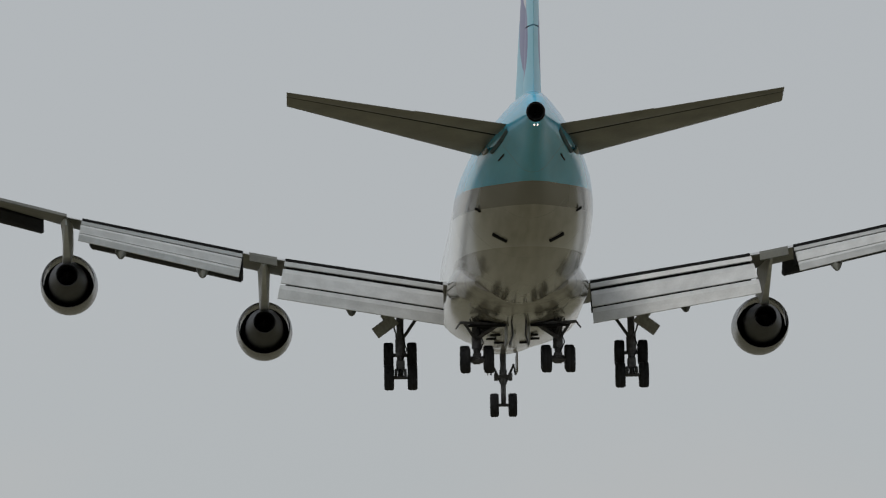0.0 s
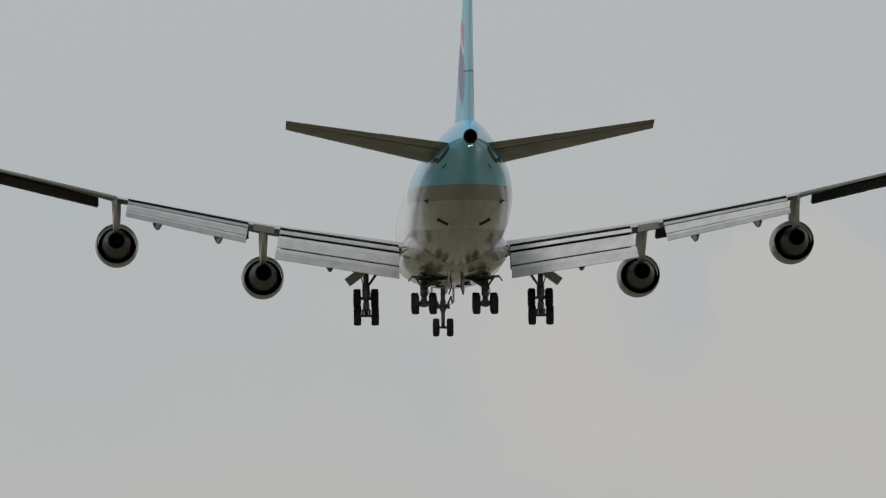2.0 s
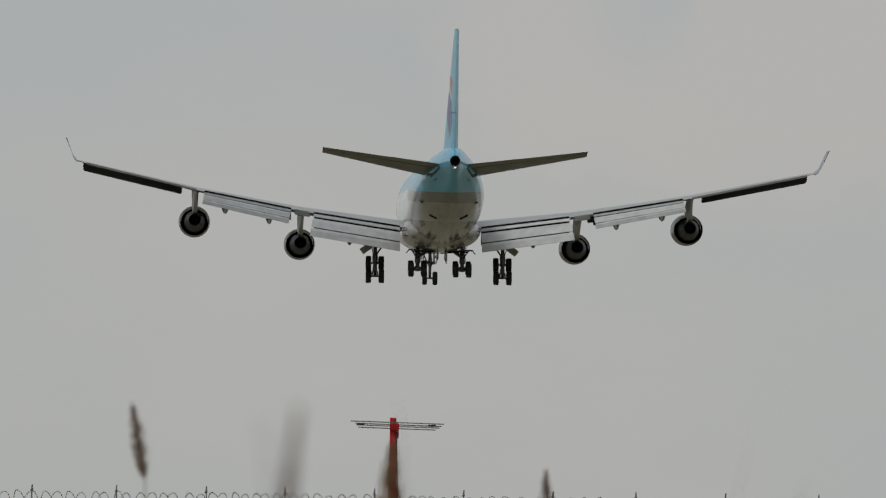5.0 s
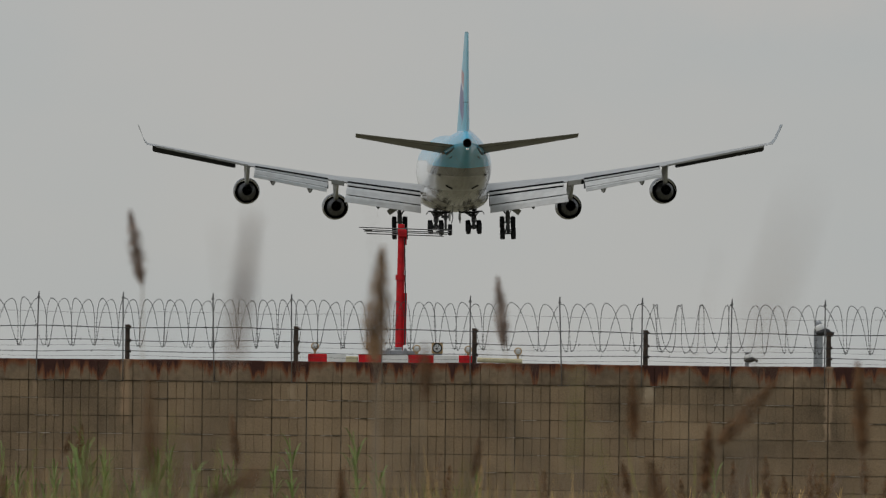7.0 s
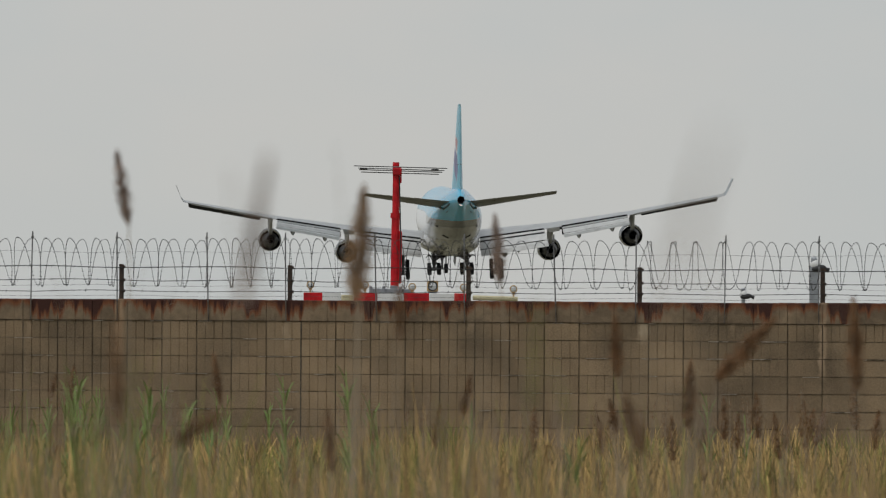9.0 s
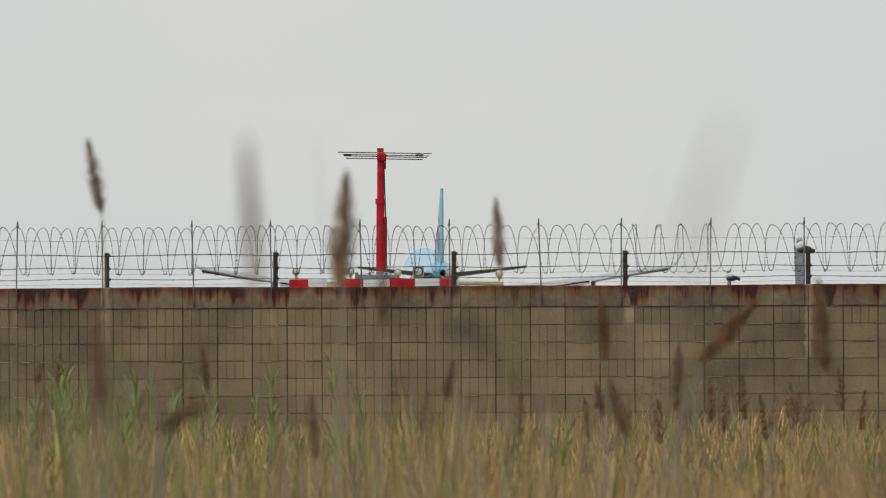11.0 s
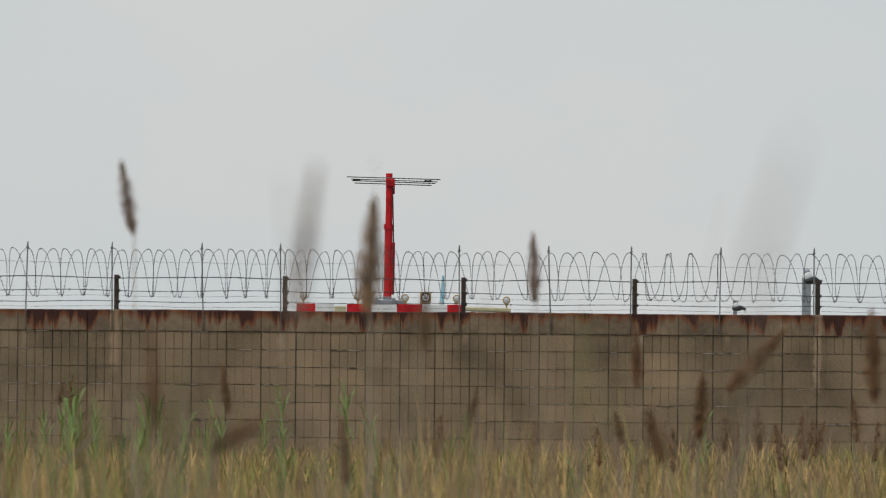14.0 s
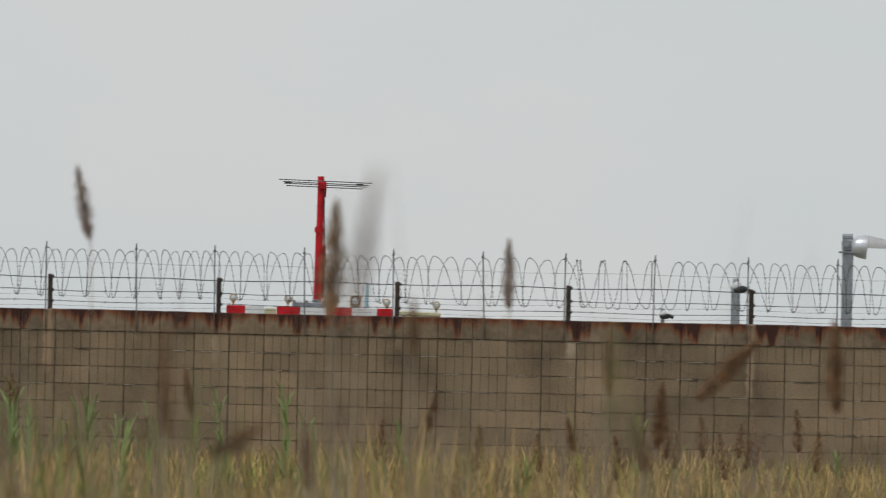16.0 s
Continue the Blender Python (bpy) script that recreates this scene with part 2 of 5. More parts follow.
def fin_paint():
    """Sky blue with a round two-tone emblem on each side."""
    m = mat("fin_paint", (0.2, 0.56, 0.7), rough=0.3)
    n, l = m.node_tree.nodes, m.node_tree.links
    b = n["Principled BSDF"]
    co = n.new("ShaderNodeTexCoord")
    sep = n.new("ShaderNodeSeparateXYZ")
    l.new(co.outputs["Object"], sep.inputs[0])
    x, y, z = sep.outputs
    dy, dz = maths(n, l, "SUBTRACT", y, 5.2), maths(n, l, "SUBTRACT", z, 4.5)
    rr = maths(n, l, "SQRT", maths(n, l, "ADD", maths(n, l, "MULTIPLY", dy, dy), maths(n, l, "MULTIPLY", dz, dz)))
    wave = maths(n, l, "MULTIPLY", maths(n, l, "SINE", maths(n, l, "MULTIPLY", dy, 1.45)), 0.75)
    off = maths(n, l, "SUBTRACT", dz, maths(n, l, "ADD", wave, 1.15))
    two = mixed(n, l, maths(n, l, "GREATER_THAN", off, 0.0), (0.15, 0.15, 0.34), (0.5, 0.24, 0.26))
    band = maths(n, l, "LESS_THAN", maths(n, l, "ABSOLUTE", off), 0.42)
    two = mixed(n, l, band, two, (0.75, 0.76, 0.78))
    inside = maths(n, l, "LESS_THAN", rr, 2.75)
    noise_t = n.new("ShaderNodeTexNoise")
    noise_t.inputs["Scale"].default_value = 0.7
    l.new(co.outputs["Object"], noise_t.inputs["Vector"])
    blue = mixed(n, l, noise_t.outputs["Fac"], (0.22, 0.56, 0.71), (0.29, 0.66, 0.82))
    l.new(mixed(n, l, inside, blue, two), b.inputs["Base Color"])
    return m


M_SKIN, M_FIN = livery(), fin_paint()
# one wing grey in two tones: shade painted in below, light on top
M_UNDER = mat("wing_shaded_grey", (0.12, 0.12, 0.098), rough=0.45, vary=0.18, scale=0.6)
M_TOP = mat("wing_top_lit_grey", (0.42, 0.43, 0.43), rough=0.4, vary=0.1, scale=0.6)
M_TAIL = mat("tailplane_grey_paint", (0.24, 0.23, 0.19), rough=0.45, vary=0.16, scale=0.6)
M_FLAP = mat("bare_aluminium_flap", (0.58, 0.59, 0.59), rough=0.5, metal=0.1, vary=0.08, scale=1.2)
M_LEADING = mat("shaded_flap_underside", (0.03, 0.032, 0.037), rough=0.6, vary=0.2, scale=1.0)
# near-black for seams and vents, and for shade painted into recesses
M_GAP = mat("gap_and_shade_black", (0.014, 0.014, 0.014), rough=0.9, spec=0.1)
M_SEAL = mat("seal_and_root_shade", (0.05, 0.11, 0.13), rough=0.6, vary=0.25, scale=1.5)
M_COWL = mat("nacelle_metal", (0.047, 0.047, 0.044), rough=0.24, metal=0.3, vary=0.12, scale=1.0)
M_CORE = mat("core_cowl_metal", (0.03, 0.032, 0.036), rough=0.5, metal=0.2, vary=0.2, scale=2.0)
M_TYRE = mat("tyre_rubber", (0.016, 0.017, 0.020), rough=0.85, vary=0.2)
M_HUB = mat("wheel_hub_grey", (0.3, 0.3, 0.3), rough=0.5, metal=0.6)
M_STRUT = mat("oily_gear_steel", (0.12, 0.12, 0.125), rough=0.45, metal=0.4, vary=0.25, scale=4)
M_DOOR = mat("gear_door_paint", (0.33, 0.33, 0.30), rough=0.45)
M_WINGLET = mat("winglet_paint", (0.3, 0.34, 0.36), rough=0.3)
M_TAILLIGHT = glow("tail_light", (1.0, 0.82, 0.74), 2.5)
M_RED = mat("red_gloss_paint", (0.58, 0.013, 0.02), rough=0.45, vary=0.2, scale=6, spec=0.25)
M_WHITE = mat("white_paint", (0.78, 0.78, 0.77), rough=0.5, vary=0.05, scale=5)
M_STEEL = mat("galvanised_steel", (0.36, 0.38, 0.40), rough=0.45, metal=0.5, vary=0.15, scale=9)
M_ROD = mat("antenna_rod_metal", (0.2, 0.2, 0.2), rough=0.4, metal=0.6)
M_WIRE = mat("weathered_wire", (0.05, 0.05, 0.05), rough=0.6, metal=0.3, vary=0.2, scale=20)
M_POST = mat("dark_angle_iron", (0.075, 0.05, 0.035), rough=0.7, vary=0.3, scale=15, bump=0.3)
M_FOOT = mat("rusted_pole_foot", (0.13, 0.105, 0.08), rough=0.8, vary=0.3, scale=15)
M_POLE = mat("thin_grey_pole", (0.2, 0.2, 0.2), rough=0.5, metal=0.4, vary=0.2, scale=20)
M_CREAM = mat("cream_plastic", (0.62, 0.56, 0.36), rough=0.5, vary=0.1, scale=6)
M_BRASS = mat("amber_lamp_ring", (0.58, 0.40, 0.20), rough=0.5)
M_LENS = mat("lamp_glass", (0.72, 0.74, 0.75), rough=0.15, vary=0.05)
M_DARK = mat("dark_lamp_shell", (0.03, 0.03, 0.032), rough=0.6)
M_BLOCK = mat("ribbed_concrete_block", (0.31, 0.222, 0.131), rough=0.92, vary=0.28, scale=1.1, bump=0.5, bump_scale=110, tint=(0.13, 0.095, 0.058), world_coords=True, random_tint=0.12)
M_BLOCK_FAR = mat("ribbed_concrete_far", (0.31, 0.222, 0.131), rough=0.92, vary=0.28, scale=1.1, bump=0.5, bump_scale=110, tint=(0.13, 0.095, 0.058), world_coords=True, random_tint=0.15, island=True)
M_MORTAR = mat("patchy_mortar", (0.27, 0.21, 0.14), rough=0.95, vary=0.1, scale=1.4, tint=(0.08, 0.062, 0.044))
M_LIME = mat("lime_bloom_on_mortar", (0.47, 0.41, 0.33), rough=0.95, vary=0.3, scale=12)
M_SEALANT = mat("dark_joint_sealant", (0.07, 0.058, 0.045), rough=0.9, vary=0.3, scale=9)
M_GROUND = mat("dry_earth_and_litter", (0.19, 0.17, 0.115), rough=0.95, vary=0.3, scale=0.4, bump=0.5, bump_scale=8, tint=(0.105, 0.105, 0.065))
M_STRAW = mat("dry_grass", (0.55, 0.375, 0.145), rough=0.85, vary=0.28, scale=0.8, tint=(0.19, 0.122, 0.055), random_tint=0.6, island=True)
M_GREEN = mat("green_grass", (0.28, 0.255, 0.065), rough=0.8, vary=0.25, scale=0.8, tint=(0.11, 0.12, 0.032), random_tint=0.55, island=True)
M_WEED = mat("fresh_green_leaf", (0.25, 0.34, 0.095), rough=0.7, vary=0.2, scale=5, random_tint=0.3, island=True)
M_STEM = mat("dry_reed_stem", (0.34, 0.27, 0.185), rough=0.8, vary=0.2, scale=6)
M_HEAD = mat("brown_reed_plume", (0.27, 0.145, 0.068), rough=0.95, vary=0.3, scale=30, random_tint=0.35, island=True)
M_TAN = mat("tan_reed_plume", (0.40, 0.255, 0.14), rough=0.95, vary=0.3, scale=30, random_tint=0.3, island=True)
M_PLUME = mat("mauve_reed_plume", (0.42, 0.31, 0.25), rough=0.95, vary=0.3, scale=30, random_tint=0.3, island=True)


def coping():
    """Concrete band under the wall's top, brown with rust that ran down from the iron above."""
    m = mat("rust_stained_coping", (0.24, 0.175, 0.108), rough=0.92, vary=0.25, scale=2.2, bump=0.5, bump_scale=50)
    n, l = m.node_tree.nodes, m.node_tree.links
    b = n["Principled BSDF"]
    under = b.inputs["Base Color"].links[0].from_socket
    co = n.new("ShaderNodeTexCoord")
    sep = n.new("ShaderNodeSeparateXYZ")
    l.new(co.outputs["Object"], sep.inputs[0])
    x, y, z = sep.outputs
    run = n.new("ShaderNodeTexNoise")
    rm = n.new("ShaderNodeMapping")
    rm.inputs["Scale"].default_value = (1.0, 1.0, 0.09)
    l.new(co.outputs["Object"], rm.inputs["Vector"])
    l.new(rm.outputs["Vector"], run.inputs["Vector"])
    run.inputs["Scale"].default_value = 6.6
    run.inputs["Detail"].default_value = 5
    run.inputs["Roughness"].default_value = 0.58
    depth = maths(n, l, "MULTIPLY", maths(n, l, "SUBTRACT", 2.055, z), 4.3)
    reach = maths(n, l, "SUBTRACT", maths(n, l, "MULTIPLY_ADD", run.outputs["Fac"], 5.2, -2.24), depth)
    edge = maths(n, l, "SUBTRACT", maths(n, l, "MULTIPLY_ADD", run.outputs["Fac"], 1.4, -0.3), depth)
    reach = maths(n, l, "MAXIMUM", reach, edge)
    fac = n.new("ShaderNodeMapRange")
    fac.inputs[1].default_value, fac.inputs[2].default_value = -0.14, 0.14
    l.new(reach, fac.inputs[0])
    deep = n.new("ShaderNodeMapRange")
    deep.inputs[1].default_value, deep.inputs[2].default_value = 0.12, 0.4
    l.new(reach, deep.inputs[0])
    col = mixed(n, l, fac.outputs[0], under, (0.2, 0.072, 0.03))
    col = mixed(n, l, deep.outputs[0], col, (0.055, 0.019, 0.012))
    l.new(col, b.inputs["Base Color"])
    return m


M_COPING = coping()
# run-off under the posts: place along the wall, lowest point, width, strength, rust
STREAKS = [(-3.5, 1.35, 0.06, 0.7, 0.4), (-2.55, 1.70, 0.03, 0.45, 0.0), (-1.66, 1.5, 0.045, 0.45, 0.1), (2.28, 1.6, 0.075, 0.95, 0.0), (3.26, 1.70, 0.035, 0.6, 0.2),
           (4.26, 1.2, 0.055, 0.65, 0.25), (0.38, 1.70, 0.045, 0.5, 0.2), (-4.5, 1.6, 0.04, 0.4, 0.3), (5.2, 1.55, 0.05, 0.4, 0.3)]


def run_off(m, streaks):
    """Tan, lime-streaked run-off with ragged sides over a concrete material."""
    n, l = m.node_tree.nodes, m.node_tree.links
    b = n["Principled BSDF"]
    col = b.inputs["Base Color"].links[0].from_socket
    sep = n.new("ShaderNodeSeparateXYZ")
    geo = n.new("ShaderNodeNewGeometry")
    l.new(geo.outputs["Position"], sep.inputs[0])
    x, y, z = sep.outputs
    rag = n.new("ShaderNodeTexNoise")
    rag.inputs["Scale"].default_value = 9
    rag.inputs["Detail"].default_value = 5
    l.new(geo.outputs["Position"], rag.inputs["Vector"])
    shift = maths(n, l, "MULTIPLY_ADD", rag.outputs["Fac"], 0.09, -0.045)
    for x0, z0, w, k, rust in streaks:
        off = maths(n, l, "ABSOLUTE", maths(n, l, "ADD", maths(n, l, "SUBTRACT", x, x0), shift))
        side, low = n.new("ShaderNodeMapRange"), n.new("ShaderNodeMapRange")
        side.inputs[1].default_value, side.inputs[2].default_value = w, w * 0.45
        l.new(off, side.inputs[0])
        low.inputs[1].default_value, low.inputs[2].default_value = z0 - 0.03, z0 + 0.12
        l.new(maths(n, l, "ADD", z, shift), low.inputs[0])
        fac = maths(n, l, "MULTIPLY", maths(n, l, "MULTIPLY", side.outputs[0], low.outputs[0]), maths(n, l, "MULTIPLY_ADD", rag.outputs["Fac"], 0.9, k * 0.95 - 0.45))
        k2 = n.new("ShaderNodeClamp")
        l.new(fac, k2.inputs[0])
        col = mixed(n, l, k2.outputs[0], col, (0.47 - 0.05 * rust, 0.37 - 0.16 * rust, 0.25 - 0.16 * rust))
    l.new(col, b.inputs["Base Color"])


run_off(M_BLOCK, STREAKS)
run_off(M_COPING, STREAKS[:1] + STREAKS[5:6])


# ---- mesh helpers ----
def link(name, bm, material, smooth=False):
    me = bpy.data.meshes.new(name)
    bmesh.ops.recalc_face_normals(bm, faces=bm.faces)
    bm.to_mesh(me)
    bm.free()
    me.materials.append(material)
    if smooth:
        for p in me.polygons:
            p.use_smooth = True
        me.set_sharp_from_angle(angle=radians(35))
    return new(name, me)


def part(name, bm, material, parent, label="", smooth=True):
    ob = link(name, bm, material, smooth)
    ob.parent = parent
    return tagged(ob, label)


def empty(name, m=None):
    ob = new(name)
    if m is not None:
        ob.matrix_basis = m
    return ob


def box(bm, lo, hi, m=None, bevel=0.0):
    c = [(a + b) / 2 for a, b in zip(lo, hi)]
    s = [abs(b - a) for a, b in zip(lo, hi)]
    mm = Matrix.Translation(c) @ Matrix.Diagonal((*s, 1))
    r = bmesh.ops.create_cube(bm, size=1, matrix=(m @ mm) if m is not None else mm)
    if bevel:
        es = {e for v in r["verts"] for e in v.link_edges}
        bmesh.ops.bevel(bm, geom=list(es), offset=bevel, segments=1, affect="EDGES")


def rod(bm, a, b, r, r2=None, n=8):
    a, b = Vector(a), Vector(b)
    d = b - a
    m = Matrix.Translation((a + b) / 2) @ d.to_track_quat("Z", "Y").to_matrix().to_4x4()
    bmesh.ops.create_cone(bm, cap_ends=True, segments=n, radius1=r, radius2=r if r2 is None else r2, depth=d.length, matrix=m)


def lathe(bm, profile, n=24, m=None, closed=False):
    """Turns (radius, y) round the y axis."""
    rings = []
    for r, y in profile:
        ring = []
        for i in range(n):
            a = 2 * math.pi * i / n
            p = Vector((r * math.cos(a), y, r * math.sin(a)))
            ring.append(bm.verts.new(m @ p if m is not None else p))
        rings.append(ring)
    pairs = list(zip(rings, rings[1:])) + ([(rings[-1], rings[0])] if closed else [])
    for p, q in pairs:
        for i in range(n):
            bm.faces.new((p[i], p[(i + 1) % n], q[(i + 1) % n], q[i]))
    if not closed:
        bm.faces.new(rings[0])
        bm.faces.new(rings[-1])


def loft(bm, rings, caps=True):
    vs = [[bm.verts.new(p) for p in ring] for ring in rings]
    n = len(vs[0])
    for p, q in zip(vs, vs[1:]):
        for i in range(n):
            bm.faces.new((p[i], p[(i + 1) % n], q[(i + 1) % n], q[i]))
    if caps:
        bm.faces.new(vs[0])
        bm.faces.new(vs[-1])


def tube(bm, pts, r, n=4):
    pts = [Vector(p) for p in pts]
    rings = []
    for i, p in enumerate(pts):
        d = (pts[min(i + 1, len(pts) - 1)] - pts[max(i - 1, 0)]).normalized()
        u = d.cross(Vector((0.3, 0.1, 1))).normalized()
        v = d.cross(u)
        rings.append([p + r * (math.cos(2 * math.pi * k / n) * u + math.sin(2 * math.pi * k / n) * v) for k in range(n)])
    loft(bm, rings)


def barb(bm, c, d, r):
    """A tiny four-sided spike from c - d to c + d."""
    u = Vector((0, 0, 1)).cross(d)
    u = (u if u.length > 1e-6 else Vector((1, 0, 0))).normalized() * r
    w = d.cross(u).normalized() * r
    v = [bm.verts.new(p) for p in (c - d, c + u, c + w, c - u - w, c + d)]
    for i, j in ((1, 2), (2, 3), (3, 1)):
        bm.faces.new((v[0], v[j], v[i]))
        bm.faces.new((v[4], v[i], v[j]))


def interp(v, xs, ys):
    return float(np.interp(v, xs, ys))


# ---- the airliner: x to its right, y forward from the tail end, z up ----
def body_point(y, top, low, hw, angle):
    """A point of the body's skin: an oval section, hollowed below the tailplane's roots."""
    c, s = math.cos(angle), math.sin(angle)
    dent = interp(y, [0.5, 3, 7, 10, 13.5], [0, 0.2, 0.2, 0.12, 0]) * max(0.0, -2 * s * abs(c)) ** 2
    return hw * c * (1 - max(0.0, top - 0.85) * 0.3 * max(0, s)) * (1 - dent), y, (top + low) / 2 + (top - low) / 2 * s * (1 - dent * 0.4)


def body_ring(y, top, low, hw, n=32):
    return [body_point(y, top, low, hw, 2 * math.pi * i / n) for i in range(n)]


def foil(x, lead, trail, thick, z_lead, z_trail, n=9):
    """A closed wing section at x, from the leading to the trailing edge and back."""
    up, down = [], []
    c = lead - trail
    for i in range(n):
        s = 0.5 - 0.5 * math.cos(math.pi * i / (n - 1))
        y, z = lead - s * c, z_lead + (z_trail - z_lead) * s
        h = thick * 2.6 * (math.sqrt(s) * 0.6 * (1 - s) + 0.06 * s * (1 - s)) + 0.012
        up.append((x, y, z + h * 0.6))
        down.append((x, y, z - h * 0.4))
    return up + down[::-1]


def slab(bm, a, b, thick):
    """A panel between two end sections, each given as the upper (x, y, z) and lower (x, y, z) edge."""
    rings = []
    for (p, q) in (a, b):
        p, q = Vector(p), Vector(q)
        d = q - p
        nrm = Vector((1, 0, 0)).cross(d).normalized()
        if nrm.z < 0:
            nrm = -nrm
        ring = [p + nrm * thick * 0.25, p + d * 0.08 + nrm * thick * 0.75, p + d * 0.4 + nrm * thick, q + nrm * 0.02,
                q - nrm * 0.02, p + d * 0.4 - nrm * thick * 0.4, p - nrm * thick * 0.35]
        rings.append(ring)
    loft(bm, rings)


WX = [0, 3.0, 12.0, 21.0, 31.5]
WING_LEAD = [51.0, 48.3, 40.2, 32.0, 22.3]
WING_TRAIL = [33.0, 32.8, 29.6, 24.6, 17.97]
WING_Z = [-5.15, -5.0, -3.80, -2.27, -0.10]


def wing_at(x):
    x = abs(x)
    return interp(x, WX, WING_LEAD), interp(x, WX, WING_TRAIL), interp(x, WX, WING_Z)


def build_wing(plane, s):
    bm = bmesh.new()
    rings = []
    for x in (0.0, 3.0, 6, 9, 12.0, 16.5, 21.0, 25, 28.5, 31.5):
        le, te, z = wing_at(x)
        if 3.0 <= x <= 21.0:
            te += 0.9
        rise = interp(x, [0, 20, 24, 31.5], [0.022, 0.022, 0.036, 0.036]) * (le - te)
        rings.append(foil(s * x, le, te, interp(x, [0, 12, 21, 25, 31.5], [1.75, 0.95, 0.6, 0.3, 0.2]), z + rise, z))
    loft(bm, rings)
    # split by facing: upward faces get the lit tone, the rest the shaded one
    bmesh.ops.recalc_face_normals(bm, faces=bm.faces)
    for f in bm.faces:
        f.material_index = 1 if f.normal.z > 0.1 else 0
    wing = part("wing", bm, M_UNDER, plane, "swept grey wing, its lit top and shaded underside put into the colour")
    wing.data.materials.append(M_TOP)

    def panel_row(x0, x1, k0, k1, skew0, skew1):
        pieces = (("flap_vane", 0.0, 0.36, 30, 0.38), ("flap_panel", 0.5, 1.26, 38, 0.18), ("flap_panel", 2.02, 0.90, 52, 0.0))
        for name, start, length, ang, gap in pieces:
            ends = []
            for x, k, skew in ((x0, k0, skew0), (x1, k1, skew1)):
                le, te, z = wing_at(x)
                y, zz = te + 0.5, z - 0.13
                for nm, st, ln, an, gp in pieces:
                    if st >= start:
                        break
                    step = (ln + gp) * k
                    y -= step * math.cos(radians(an))
                    zz -= step * math.sin(radians(an))
                q = (s * x, y - length * k * math.cos(radians(ang)), zz - length * k * math.sin(radians(ang)))
                q = (s * (x + skew * (z - q[2])), q[1], q[2])
                ends.append(((s * (x + skew * (z - zz)), y, zz), q))
            b2 = bmesh.new()
            slab(b2, ends[0], ends[1], 0.13)
            part(name, b2, M_FLAP, plane, "pale bare-metal slotted flap", smooth=False)
        # black slab behind the flaps: the shade in their slots made solid
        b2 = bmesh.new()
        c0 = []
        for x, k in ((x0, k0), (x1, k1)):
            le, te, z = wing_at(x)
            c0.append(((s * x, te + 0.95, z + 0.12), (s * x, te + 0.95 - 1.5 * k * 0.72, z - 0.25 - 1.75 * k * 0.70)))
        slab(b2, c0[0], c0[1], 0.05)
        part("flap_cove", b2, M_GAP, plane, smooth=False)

    panel_row(3.5, 11.0, 1.02, 0.94, 0.02, 0.2)
    panel_row(13.0, 20.5, 0.58, 0.47, 0.17, 0.17)
    # drooped leading-edge flaps; their underside shade is put into the near-black colour
    for x0, x1, ch in ((4.2, 10.6, 0.7), (13.0, 20.3, 0.98), (22.4, 30.9, 0.8)):
        b2 = bmesh.new()
        rings = []
        for x, fit in ((x0, 0.8), (x0 + 0.12, 1.0), (x1 - 0.12, 1.0), (x1, 0.8)):
            le, te, z = wing_at(x)
            zl = z + 0.022 * (le - te)
            face = [(le - 0.2 + ch * (0.95 * f), zl - 0.12 - ch * fit * (0.7 * f + 0.2 * math.sin(math.pi * f))) for f in (0, 0.2, 0.4, 0.6, 0.8, 1.0)]
            rings.append([(s * x, p, q) for p, q in face] + [(s * x, p + 0.05, q + 0.1 + 0.05 * (i % 2)) for i, (p, q) in enumerate(face[::-1])])
        loft(b2, rings)
        part("leading_edge_flap", b2, M_LEADING, plane, "drooped leading-edge flap, near-black for its shaded underside", smooth=False)
    # ailerons and spoiler seams
    for x0, x1 in ((11.4, 12.7), (21.2, 30.6)):
        b2 = bmesh.new()
        ends = []
        for x in (x0, x1):
            le, te, z = wing_at(x)
            drop = 0.42 if x < 13 else 0.10
            ends.append(((s * x, te + 0.05, z + 0.02), (s * x, te - 0.5 - drop * 0.3, z - drop)))
        slab(b2, ends[0], ends[1], 0.10)
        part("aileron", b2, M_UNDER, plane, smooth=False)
    for x, ln in ((7.9, 2.6), (14.9, 2.4), (18.7, 2.2)):
        le, te, z = wing_at(x)
        k = interp(x, [4, 20], [1.0, 0.66])
        b2 = bmesh.new()
        m = pose(s * x, te + 0.1, z - (1.42 * k + 0.42 if x < 12 else 1.12 * k + 0.3), 24, 0, 0)
        lathe(b2, [(0.02, -ln * 0.55), (0.16, -ln * 0.4), (0.29, -ln * 0.1), (0.3, ln * 0.3), (0.2, ln * 0.6)], 12, m)
        part("flap_track_fairing", b2, M_UNDER, plane)
    # winglet
    bm = bmesh.new()
    le, te, z = wing_at(31.5)
    loft(bm, [foil(s * 31.45, le, te, 0.4, z + 0.1, z), foil(s * 31.75, le - 0.8, te - 0.1, 0.3, z + 0.45, z + 0.42),
              [(p[0] + s * 0.08 * (i < 9), p[1], p[2]) for i, p in enumerate(foil(s * 32.3, le - 2.8, te - 1.1, 0.12, z + 1.95, z + 1.93))]])
    part("winglet", bm, M_WINGLET, plane, "slim pale grey-blue upturned winglet")


